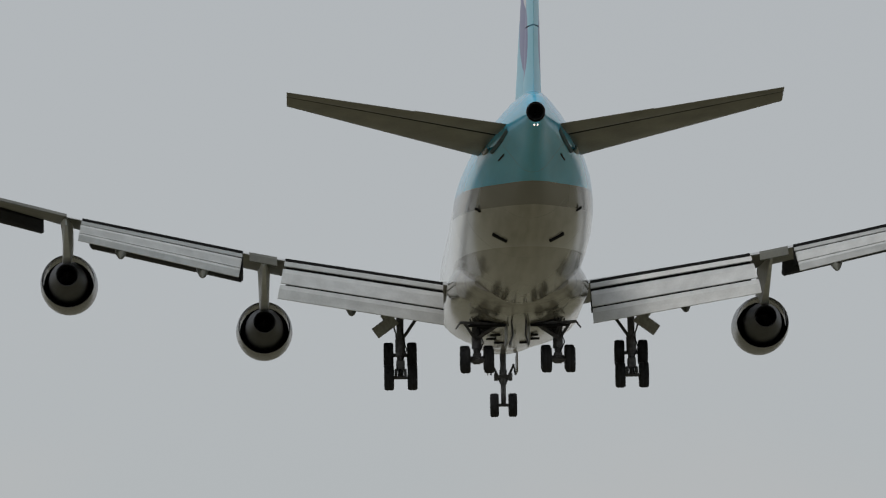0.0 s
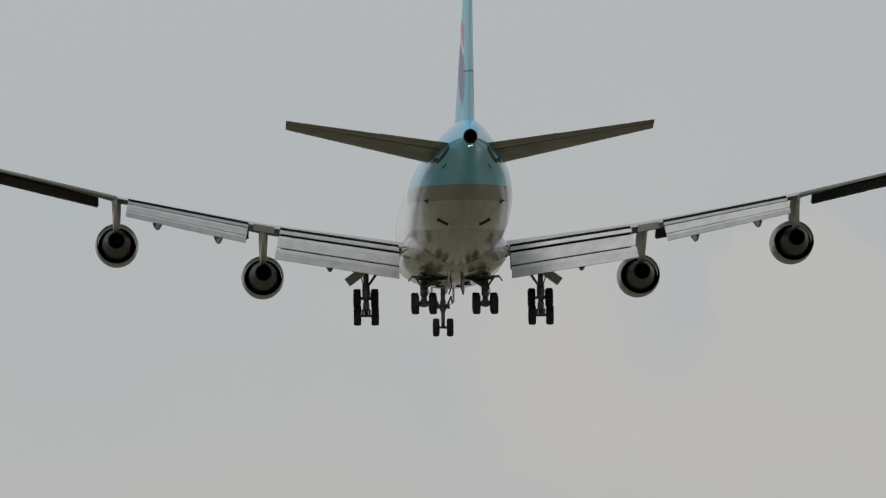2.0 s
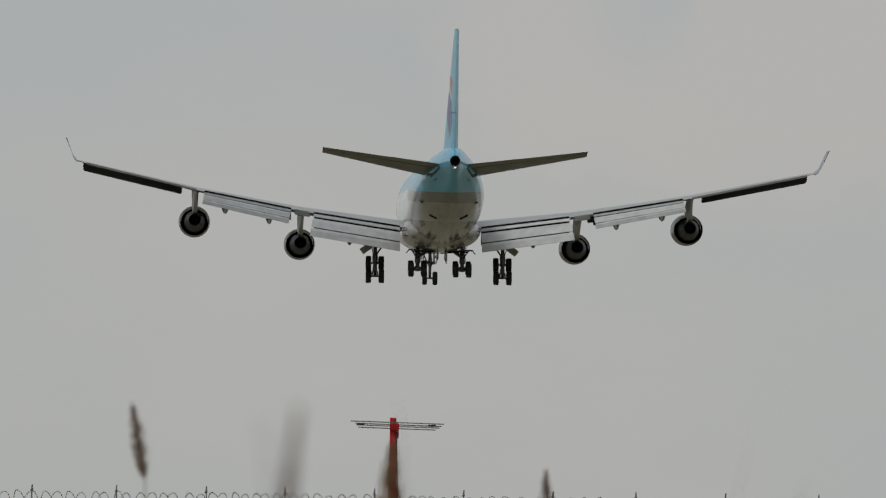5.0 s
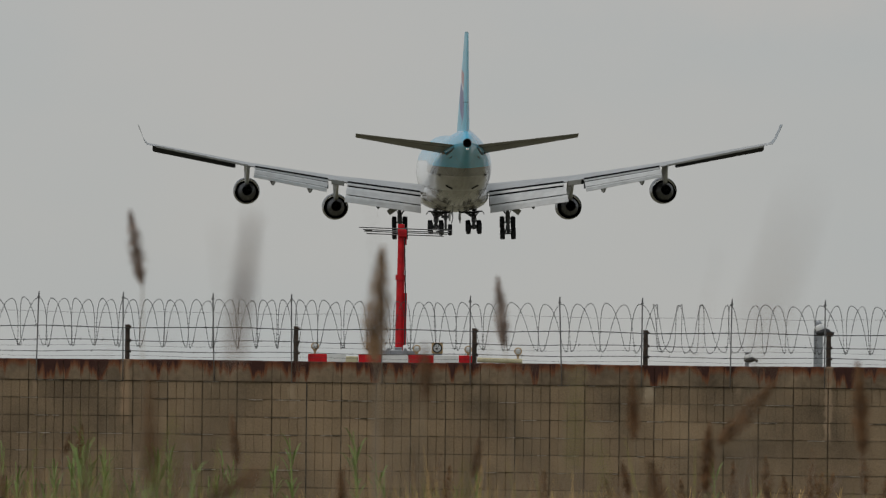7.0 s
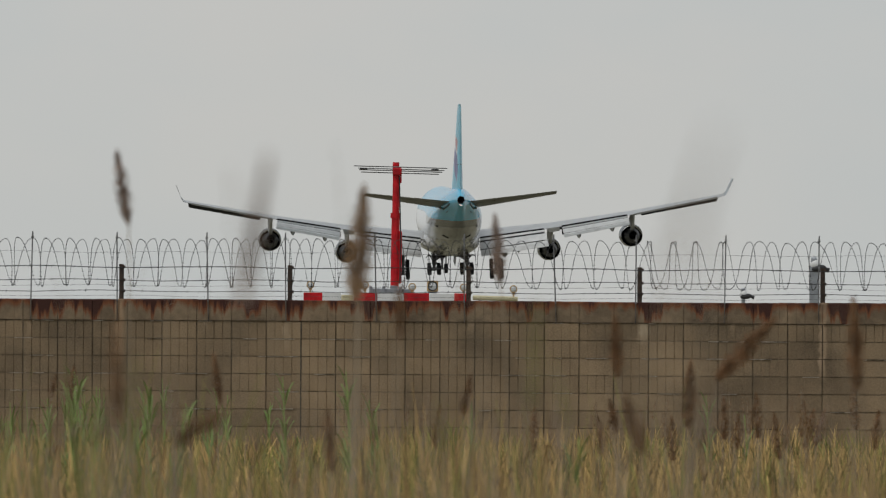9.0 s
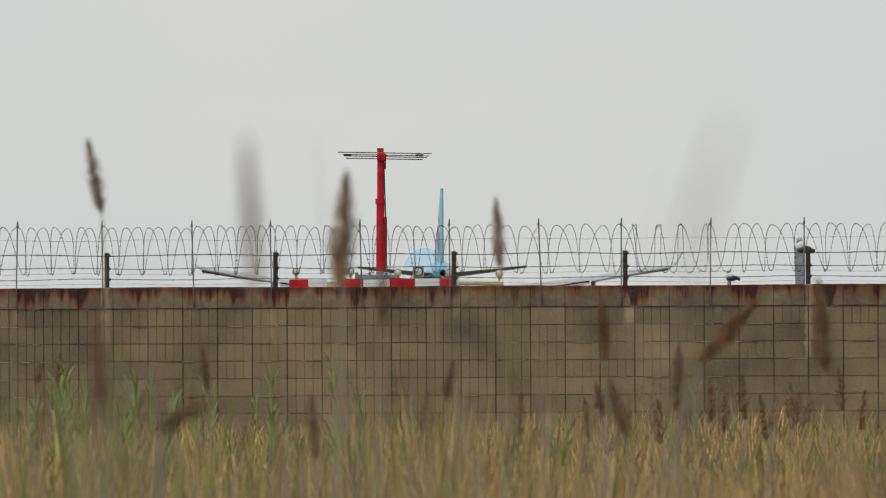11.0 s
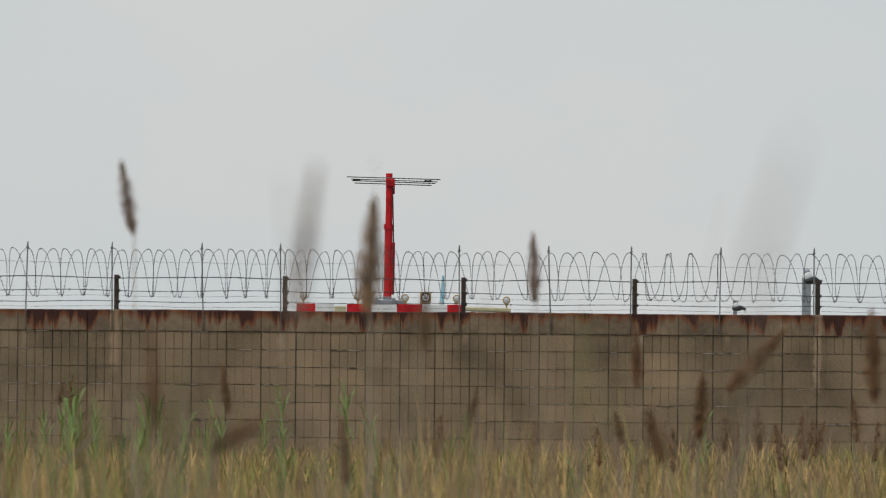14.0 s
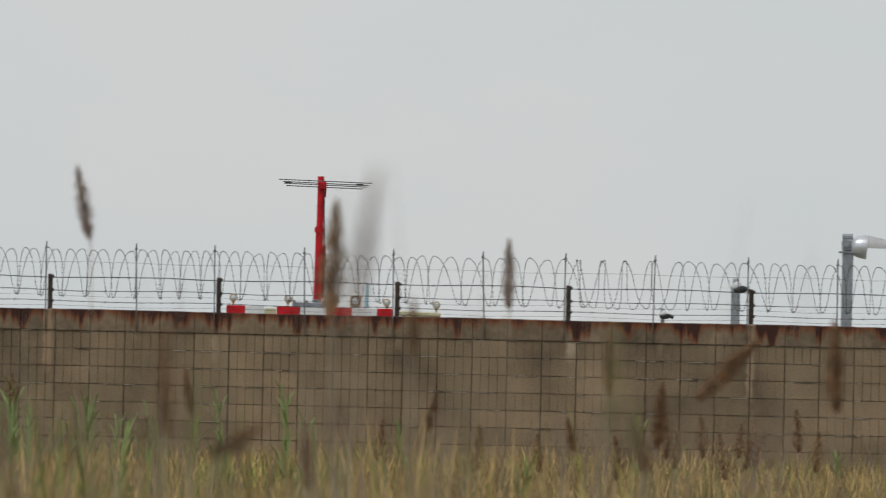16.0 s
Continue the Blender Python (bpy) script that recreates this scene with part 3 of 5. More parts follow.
def build_engine(plane, x, y, z):
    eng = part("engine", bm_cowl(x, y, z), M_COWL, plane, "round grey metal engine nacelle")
    bm = bmesh.new()
    m = Matrix.Translation((x, y, z)) @ pose(0, 0, 0.03, -2.5, 0, 0)
    lathe(bm, [(0.96, 3.6), (0.94, 2.1), (0.84, 0.7), (0.53, -0.9), (0.50, -0.9), (0.46, 0.6), (0.4, 1.5)], 28, m)
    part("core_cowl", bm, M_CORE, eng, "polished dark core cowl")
    # plug and duct floor in black: the nozzle's inner shade put into their colour
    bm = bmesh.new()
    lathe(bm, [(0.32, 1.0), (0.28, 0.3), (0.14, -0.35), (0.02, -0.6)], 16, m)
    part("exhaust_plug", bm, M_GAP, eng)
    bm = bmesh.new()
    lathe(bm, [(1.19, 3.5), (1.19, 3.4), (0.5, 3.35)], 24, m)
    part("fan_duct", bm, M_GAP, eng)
    # pylon
    le, te, zw = wing_at(x)
    bm = bmesh.new()
    aft = min(y - 1.6, te + 1.2)
    side = [(y + 4.4, z + 1.28), (y + 1.4, z + 1.18), (y - 0.2, z + 0.62), (y - 0.9, z + 0.9), (aft, zw - 0.35), (aft, zw - 0.05), (y - 0.2, zw + 0.1), (y + 2.9, z + 1.9)]
    wid = [0.2, 0.24, 0.2, 0.16, 0.06, 0.06, 0.3, 0.26]
    a = [bm.verts.new((x - w, p, q)) for (p, q), w in zip(side, wid)]
    b = [bm.verts.new((x + w, p, q)) for (p, q), w in zip(side, wid)]
    bm.faces.new(a)
    bm.faces.new(b[::-1])
    for i in range(len(a)):
        j = (i + 1) % len(a)
        bm.faces.new((a[i], b[i], b[j], a[j]))
    part("pylon", bm, M_FLAP, plane, "pale grey engine pylon", smooth=False)


def bm_cowl(x, y, z):
    bm = bmesh.new()
    lathe(bm, [(1.25, 1.9), (1.30, 2.4), (1.35, 3.4), (1.37, 4.6), (1.34, 5.6), (1.25, 6.1), (1.15, 6.2), (1.07, 5.9), (1.07, 5.0), (1.19, 3.6), (1.23, 2.4), (1.23, 1.9)],
          36, Matrix.Translation((x, y, z)), closed=True)
    return bm


def wheel(plane, strut, x, y, z, r, w):
    bm = bmesh.new()
    m = Matrix.Translation((x, y, z)) @ pose(0, 0, 0, 0, 0, 90)
    lathe(bm, [(r * 0.55, -w * 0.48), (r * 0.9, -w * 0.5), (r * 0.985, -w * 0.34), (r, -w * 0.1), (r * 0.985, -w * 0.06), (r * 0.985, w * 0.06), (r, w * 0.1), (r * 0.985, w * 0.34), (r * 0.9, w * 0.5), (r * 0.55, w * 0.48)], 28, m, closed=True)
    ob = part("wheel", bm, M_TYRE, plane, "black rubber aircraft tyre")
    bm = bmesh.new()
    lathe(bm, [(0.05, -w * 0.42), (r * 0.5, -w * 0.4), (r * 0.56, -w * 0.3), (r * 0.56, w * 0.3), (r * 0.5, w * 0.4), (0.05, w * 0.42)], 16, m)
    part("hub", bm, M_HUB, ob)


def main_gear(plane, x, y, z, top, tilt, side):
    """A four-wheel bogie on a leg: z is the bogie's middle, tilt lifts its front wheels."""
    bm = bmesh.new()
    dy, dz = 0.74 * math.cos(radians(tilt)), 0.74 * math.sin(radians(tilt))
    rod(bm, (x, y, z), (x, y + 0.1, top), 0.15, 0.19, 12)
    rod(bm, (x, y, z + 0.5), (x, y + 0.06, z + 1.3), 0.24, n=12)
    rod(bm, (x, y - dy, z - dz), (x, y + dy, z + dz), 0.14, n=10)
    rod(bm, (x - 0.5, y - dy, z - dz), (x + 0.5, y - dy, z - dz), 0.09, n=8)
    rod(bm, (x - 0.5, y + dy, z + dz), (x + 0.5, y + dy, z + dz), 0.09, n=8)
    box(bm, (x - 0.2, y - 0.3, z - 0.22), (x + 0.2, y + 0.3, z + 0.3), bevel=0.05)
    for k in (-1, 1):
        box(bm, (x + k * 0.22 - 0.07, y - 0.35, z - dz * 0.6 - 0.12), (x + k * 0.22 + 0.07, y + 0.1, z - dz * 0.6 + 0.2), bevel=0.03)
        rod(bm, (x + k * 0.13, y - 0.2, z + 0.3), (x + k * 0.2, y + 0.05, z + 1.5), 0.035, n=6)
    leg = part("gear_leg", bm, M_STRUT, plane, "dark oily landing-gear leg and bogie")
    bm = bmesh.new()
    rod(bm, (x, y + 0.05, z + 1.15), (x - side * 1.35, y + 0.4, max(top - 0.2, z + 1.75)), 0.08, n=8)
    rod(bm, (x, y - 0.05, z + 0.9), (x + side * 0.32, y - 0.5, z + 1.9), 0.04, n=6)
    rod(bm, (x, y - 0.1, top - 1.0), (x + side * 0.25, y - 1.0, top + 0.1), 0.06, n=8)
    part("side_brace", bm, M_STRUT, plane)
    bm = bmesh.new()
    tube(bm, [(x + 0.1, y - 0.2, z + 0.3), (x + 0.3, y - 0.5, z + 0.75), (x + 0.15, y - 0.25, z + 1.25), (x + 0.1, y - 0.1, z + 1.8)], 0.03, 5)
    part("hose", bm, M_TYRE, plane)
    for ky in (-1, 1):
        for kx in (-1, 1):
            wheel(plane, leg, x + kx * 0.56, y + ky * dy, z + ky * dz, 0.62, 0.46)


def build_airliner():
    plane = tagged(empty("airliner"), "four-engined sky-blue and silver jet airliner with lowered gear", "aircraft")
    # fuselage
    ys = [0.0, 0.5, 1, 2, 3, 4, 6, 8, 10, 12.5, 15, 17.5, 20, 23, 26, 30, 40, 50, 54, 58, 61, 64, 66, 67.5, 68.4]
    top_k = ([0, 1, 3, 6, 10, 20, 46, 50, 58, 61, 64, 66, 67.5, 68.4], [0.44, 0.85, 1.22, 1.36, 1.2, 0.8, 0.55, 0.85, 0.9, 0.5, -0.7, -1.8, -2.8, -3.6])
    low_k = ([0, 2, 4, 6, 8, 10, 12.5, 15, 17.5, 20, 23, 26, 30, 58, 61, 64, 66, 67.5, 68.4], [-0.46, -1.1, -1.75, -2.45, -3.05, -3.65, -4.35, -5.0, -5.5, -5.9, -6.25, -6.45, -6.55, -6.5, -6.3, -5.9, -5.4, -4.9, -4.3])
    wid_k = ([0, 2, 4, 6, 8, 10, 12.5, 15, 17.5, 20, 23, 26, 58, 61, 64, 66, 67.5, 68.4], [0.42, 0.82, 1.24, 1.66, 2.04, 2.38, 2.7, 2.95, 3.1, 3.2, 3.25, 3.25, 3.15, 2.85, 2.3, 1.7, 1.0, 0.3])
    bm = bmesh.new()
    loft(bm, [body_ring(y, interp(y, *top_k), interp(y, *low_k), interp(y, *wid_k), 64) for y in ys], caps=False)
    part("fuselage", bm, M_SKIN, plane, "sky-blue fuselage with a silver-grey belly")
    bm = bmesh.new()
    loft(bm, [body_ring(y, interp(y, [25, 29, 50, 54], [-4.8, -3.6, -3.6, -4.8]), interp(y, [25, 27.5, 31, 47, 51, 54], [-6.2, -6.75, -7.0, -7.0, -6.8, -6.2]), interp(y, [25, 27.5, 31, 48, 51, 54], [2.2, 3.0, 3.36, 3.4, 3.1, 2.2]), 36)
              for y in (25, 26, 27.5, 29, 31, 38, 47, 50, 52, 54)])
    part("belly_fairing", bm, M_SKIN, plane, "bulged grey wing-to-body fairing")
    bm = bmesh.new()
    lathe(bm, [(0.44, 0.3), (0.385, -0.01), (0.36, -0.05), (0.335, 0.02), (0.31, 0.9), (0.02, 1.0)], 24, closed=True)
    part("exhaust_pipe", bm, M_GAP, plane, "black auxiliary exhaust opening")
    for k in (-0.07, 0.07):
        bm = bmesh.new()
        bmesh.ops.create_icosphere(bm, subdivisions=2, radius=0.036, matrix=Matrix.Translation((k, 0.05, -0.58)))
        part("tail_light", bm, M_TAILLIGHT, plane, "small glowing white tail light")
    # small dark vents and drains under the tail
    for x, y, w, rz in ((-1.3, 13.9, 0.75, 12), (1.3, 13.9, 0.75, -12), (-2.3, 12.9, 0.32, 10), (2.3, 12.9, 0.32, -10)):
        hw, lo, hi = interp(y, *wid_k), interp(y, *low_k), interp(y, *top_k)
        zc, hh = (lo + hi) / 2, (hi - lo) / 2
        z = zc - hh * math.sqrt(1 - (x / hw) ** 2)
        slope = math.degrees(math.atan2(-x / hw * hh / hw, math.sqrt(1 - (x / hw) ** 2)))
        bm = bmesh.new()
        thin = 1.0 if w > 0.5 else 0.5
        box(bm, (-w / 2, -0.12 * thin, -0.06), (w / 2, 0.12 * thin, 0.09 * thin), pose(x, y, z, -14, slope if abs(x) < 2 else slope * 0.6, 0), bevel=0.03)
        part("outflow_vent", bm, M_GAP, plane, "dark slot-shaped vent")
    # seams of the tail access panel
    for s in (-1, 1):
        bm = bmesh.new()
        pts = []
        for y in (5.9, 6.4, 6.9):
            px, py, pz = body_point(y, interp(y, *top_k), interp(y, *low_k), interp(y, *wid_k) + 0.015, radians(interp(y, [5.9, 6.9], [-27, -25])))
            pts.append((s * px, py, pz))
        tube(bm, pts, 0.04, 5)
        part("trim_seam", bm, M_GAP, plane)
    for s in (-1, 1):
        build_wing(plane, s)
        build_engine(plane, s * 21.27, 28.6, -4.80)
        build_engine(plane, s * 12.01, 37.4, -6.45)
        # tailplane, split at the elevator hinge
        root = (1.15, 11.6, 4.0, -1.15, -0.20)
        tip = (10.99, 2.0, -0.39, 0.56, 0.93)

        def station(f, c0, c1, th):
            x = root[0] + (tip[0] - root[0]) * f
            le, te = root[1] + (tip[1] - root[1]) * f, root[2] + (tip[2] - root[2]) * f
            zl, zt = root[3] + (tip[3] - root[3]) * f, root[4] + (tip[4] - root[4]) * f
            return foil(s * x, le + (te - le) * c0, le + (te - le) * c1, th * (1 - 0.55 * f), zl + (zt - zl) * c0, zl + (zt - zl) * c1)
        bm = bmesh.new()
        loft(bm, [station(-0.08, 0, 0.69, 0.5), station(0.5, 0, 0.69, 0.5), station(1, 0, 0.69, 0.5)])
        part("tailplane", bm, M_TAIL, plane, "olive-grey swept tailplane")
        bm = bmesh.new()
        loft(bm, [station(0.0, 0.675, 0.725, 0.12), station(1.0, 0.675, 0.725, 0.10)])
        part("hinge_gap", bm, M_GAP, plane)
        for f0, f1, ext in ((0.0, 0.424, 1.02), (0.4244, 1.0, 1.0)):
            bm = bmesh.new()
            loft(bm, [station(f0, 0.712, ext, 0.26), station(f1, 0.712, ext, 0.26)])
            part("elevator", bm, M_TAIL, plane)
        # dark tube for the root seal, with the small shadow there painted in
        bm = bmesh.new()
        tube(bm, [(s * 1.12, 3.8, -0.42), (s * 1.42, 5.2, -0.78), (s * 1.78, 6.9, -1.12)], 0.10, 8)
        part("root_seal", bm, M_SEAL, plane, "tailplane root seal, with the root's shadow in its dark colour")
        bm = bmesh.new()
        lathe(bm, [(0.02, -3.4), (0.1, -2.4), (0.2, -0.6), (0.2, 0.6), (0.03, 1.6)], 16, pose(s * 2.02, 9.9, -1.0))
        part("root_fillet", bm, M_TAIL, plane)
        # gear
        main_gear(plane, s * 5.53, 36.1, -8.62, -5.3, 50, s)
        main_gear(plane, s * 1.93, 33.47, -8.52, -6.4, 8, s)
        bm = bmesh.new()
        m = pose(s * 6.25, 35.3, -6.75, 12, s * 36, 0)
        box(bm, (-0.6, -0.05, -0.29), (0.6, 0.05, 0.29), m, bevel=0.03)
        box(bm, (-s * 0.45, 0.0, 0.2), (-s * 0.1, 0.3, 0.5), m, bevel=0.03)
        part("gear_door", bm, M_DOOR, plane, "tilted grey landing-gear door", smooth=False)
        bm = bmesh.new()
        box(bm, (s * 0.5, 31.5, -7.9), (s * 0.57, 34.6, -6.9), pose(0, 0, 0), bevel=0.02)
        part("gear_door", bm, M_DOOR, plane, smooth=False)
        # solid black slabs in place of the shade in the gear bay
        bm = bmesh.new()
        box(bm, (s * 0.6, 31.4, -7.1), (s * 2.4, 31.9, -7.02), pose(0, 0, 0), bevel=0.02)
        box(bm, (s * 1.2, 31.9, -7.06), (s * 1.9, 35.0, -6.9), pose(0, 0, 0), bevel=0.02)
        part("gear_bay", bm, M_GAP, plane, "black slabs that stand in for the gear bay's shade", smooth=False)
        # drag braces, cross beam and vent slots round the bay
        bm = bmesh.new()
        rod(bm, (s * 1.93, 33.3, -7.55), (s * 0.75, 32.2, -6.85), 0.1, n=8)
        rod(bm, (s * 1.93, 33.3, -7.7), (s * 2.5, 33.0, -6.85), 0.07, n=8)
        rod(bm, (s * 0.45, 31.6, -7.02), (s * 2.75, 31.6, -6.9), 0.075, n=8)
        rod(bm, (s * 2.75, 31.6, -6.9), (s * 2.95, 31.4, -7.2), 0.05, n=6)
        part("bay_brace", bm, M_STRUT, plane, "dark wheel-bay brace and beam")
        for vx, vy in ((0.9, 38.5), (1.05, 41.0), (0.62, 43.5)):
            bm = bmesh.new()
            box(bm, (s * vx - 0.24, vy - 0.25, -7.03), (s * vx + 0.24, vy + 0.25, -6.95), bevel=0.02)
            part("belly_vent", bm, M_GAP, plane, "dark rectangular belly vent", smooth=False)
        bm = bmesh.new()
        tube(bm, [(s * 0.35, 30.6, -6.9), (s * 0.3, 30.3, -7.6), (s * 0.45, 30.1, -8.1)], 0.05, 5)
        part("gear_strut_rod", bm, M_STRUT, plane)
    # nose gear
    bm = bmesh.new()
    rod(bm, (0, 59.1, -8.95), (0, 59.3, -6.2), 0.12, 0.16, 12)
    rod(bm, (0, 59.2, -7.9), (0, 59.25, -7.2), 0.19, n=12)
    rod(bm, (0, 59.1, -8.0), (0, 61.2, -6.3), 0.07, n=8)
    rod(bm, (-0.5, 59.1, -8.98), (0.5, 59.1, -8.98), 0.08, n=8)
    rod(bm, (-0.45, 59.1, -7.55), (0.45, 59.1, -7.55), 0.1, n=8)
    for k in (-1, 1):
        rod(bm, (k * 0.08, 59.1, -7.95), (k * 0.55, 59.3, -6.9), 0.06, n=8)
        rod(bm, (k * 0.55, 59.3, -7.0), (k * 0.62, 59.2, -7.45), 0.045, n=6)
        box(bm, (k * 0.36 - 0.1, 59.0, -7.75), (k * 0.36 + 0.1, 59.25, -7.35), bevel=0.03)
    leg = part("nose_gear_leg", bm, M_STRUT, plane, "dark nose-gear leg")
    for k in (-1, 1):
        wheel(plane, leg, k * 0.46, 59.1, -8.98, 0.6, 0.42)
        bm = bmesh.new()
        box(bm, (k * 0.72 - 0.03, 58.8, -7.3), (k * 0.72 + 0.03, 61.6, -6.3), bevel=0.02)
        part("nose_gear_door", bm, M_DOOR, plane, smooth=False)
    # fin and rudder
    root = (14.8, 3.0, 0.5)
    tip = (2.9, -1.47, 10.97)

    def fin_ring(f, c0, c1, th):
        le, te = root[0] + (tip[0] - root[0]) * f, root[1] + (tip[1] - root[1]) * f
        z = root[2] + (tip[2] - root[2]) * f
        a, b = le + (te - le) * c0, le + (te - le) * c1
        ring = foil(0, a, b, th * (1 - 0.74 * f), 0, 0)
        return [((p[2] if p[2] > 0 else p[2] * 1.5), p[1], z) for p in ring]
    bm = bmesh.new()
    loft(bm, [fin_ring(f, 0, 0.69, 1.62) for f in (-0.06, 0.3, 0.6, 0.94, 1.0)])
    part("fin", bm, M_FIN, plane, "tall sky-blue tail fin with a round emblem")
    bm = bmesh.new()
    loft(bm, [fin_ring(0.02, 0.675, 0.715, 0.9), fin_ring(0.99, 0.675, 0.715, 0.9)])
    part("hinge_gap", bm, M_GAP, plane)
    for f0, f1 in ((0.03, 0.335), (0.34, 0.985)):
        bm = bmesh.new()
        loft(bm, [fin_ring(f0, 0.70, 1.0, 1.1), fin_ring(f1, 0.70, 1.0, 1.1)])
        part("rudder", bm, M_FIN, plane)
    return plane


airliner = build_airliner()


# ---- ground ----
bm = bmesh.new()
for a in (-4200, -400, -60, 60, 400, 4200):
    for b in (-600, -60, 0, 60, 106, 200, 600, 1600, 4600):
        bm.verts.new((a, b, 0))
bm.verts.ensure_lookup_table()
for i in range(5):
    for j in range(8):
        k = i * 9 + j
        bm.faces.new((bm.verts[k], bm.verts[k + 9], bm.verts[k + 10], bm.verts[k + 1]))
ground = tagged(link("ground", bm, M_GROUND), "flat dry ground under straw and litter", "ground", kind="structure")

# ---- perimeter wall of ribbed concrete blocks ----
WALL_Y = 106.0
WALL_TOP = 2.05
COPING = 0.235
COURSE = 0.1935
BLOCK = 0.3835
ANCHOR = -0.344
HALF = 62.0

bm = bmesh.new()
box(bm, (-HALF, WALL_Y + 0.02, 0), (HALF, WALL_Y + 0.22, WALL_TOP - 0.06))
wall = tagged(link("wall", bm, M_MORTAR), "brown ribbed concrete-block perimeter wall with rust streaks", "wall", kind="structure")
bm = bmesh.new()
cuts = [(-HALF, 0.0), (HALF, 0.0)]
for k in range(-26, 28):
    for q in range(4):
        g, w = (0.011, 0.006) if q == 0 else (random.choice((0.0, 0.002, 0.005)), 0.005)
        c = ANCHOR + (k + q / 4) * BLOCK
        cuts += [(c - w, 0.0), (c, g), (c + w, 0.0)]
cuts.sort()
loft(bm, [[(a, WALL_Y - 0.012 + g, WALL_TOP - COPING + 0.006), (a, WALL_Y - 0.012 + g, WALL_TOP - 0.03), (a, WALL_Y - 0.012, WALL_TOP - 0.012),
           (a, WALL_Y - 0.002, WALL_TOP + 0.004 * math.sin(a * 1.7) + random.uniform(-0.002, 0.002)),
           (a, WALL_Y + 0.24, WALL_TOP), (a, WALL_Y + 0.24, WALL_TOP - COPING + 0.006)] for a, g in cuts])
part("coping", bm, M_COPING, wall, "rust-stained concrete band along the top", smooth=False)

# ---- coiled razor wire, strands and posts on the wall ----
POST_X = [-3.48 - 1.94 * 2, -3.48 - 1.93, -3.48, -1.62, 0.35, 2.24, 4.26, 6.2, 8.13]
fence = tagged(empty("wire_fence", pose(0, WALL_Y + 0.06, WALL_TOP)), "coiled razor wire and barbed strands on iron posts", "fence")
for i, x in enumerate(POST_X):
    bm = bmesh.new()
    box(bm, (x - 0.026, -0.02, -0.05), (x + 0.026, -0.008, 0.385))
    box(bm, (x - 0.026, -0.008, -0.05), (x - 0.014, 0.035, 0.385))
    for z in (0.09, 0.21, 0.356):
        box(bm, (x + 0.02, -0.03, z - 0.016), (x + 0.042, 0.0, z + 0.016))
    part("post", bm, M_POST, fence, "dark rusty angle-iron post", smooth=False)
    for k, (px, lean) in enumerate(((x - 0.045, random.uniform(-0.012, 0.004)), (x + 0.93 + random.uniform(-0.03, 0.03), random.uniform(-0.03, 0.02)))):
        bm = bmesh.new()
        rod(bm, (px - lean * 0.02, -0.09, -0.02), (px + lean, -0.085, 0.70), 0.0078, n=6)
        rod(bm, (px + lean, -0.085, 0.69), (px + lean + 0.003, -0.085, 0.742), 0.010, 0.006, n=6)
        rod(bm, (px + lean - 0.016, -0.085, 0.672), (px + lean + 0.014, -0.085, 0.684), 0.011, n=6)
        pole = part("pole", bm, M_POLE, fence, "thin grey steel pole")
        bm = bmesh.new()
        rod(bm, (px - lean * 0.35, -0.082, -0.24), (px - lean * 0.02, -0.09, -0.02), 0.0072, n=6)
        part("pole_foot", bm, M_FOOT, pole, "rusted foot of the pole")
for z, r in ((0.52, 0.0014), (0.356, 0.0047), (0.21, 0.0037), (0.09, 0.0035), (0.15, 0.0013), (0.035, 0.0015)):
    bm = bmesh.new()
    pts = []
    for x in np.arange(-HALF, HALF, 0.32):
        pts.append((x, -0.03, z + 0.008 * math.sin(x * 3.25 + z * 9) + random.uniform(-0.003, 0.003)))
    tube(bm, pts, r, 4)
    if r > 0.003:
        for x in np.arange(-9, 10, 0.125):
            a = random.uniform(0, 3)
            d = Vector((0.3, math.cos(a), math.sin(a))) * 0.021
            c = Vector((x, -0.03, z + 0.008 * math.sin(x * 3.25 + z * 9)))
            barb(bm, c, d, 0.0045)
    part("barbed_strand", bm, M_WIRE, fence, "taut barbed wire strand", smooth=False)
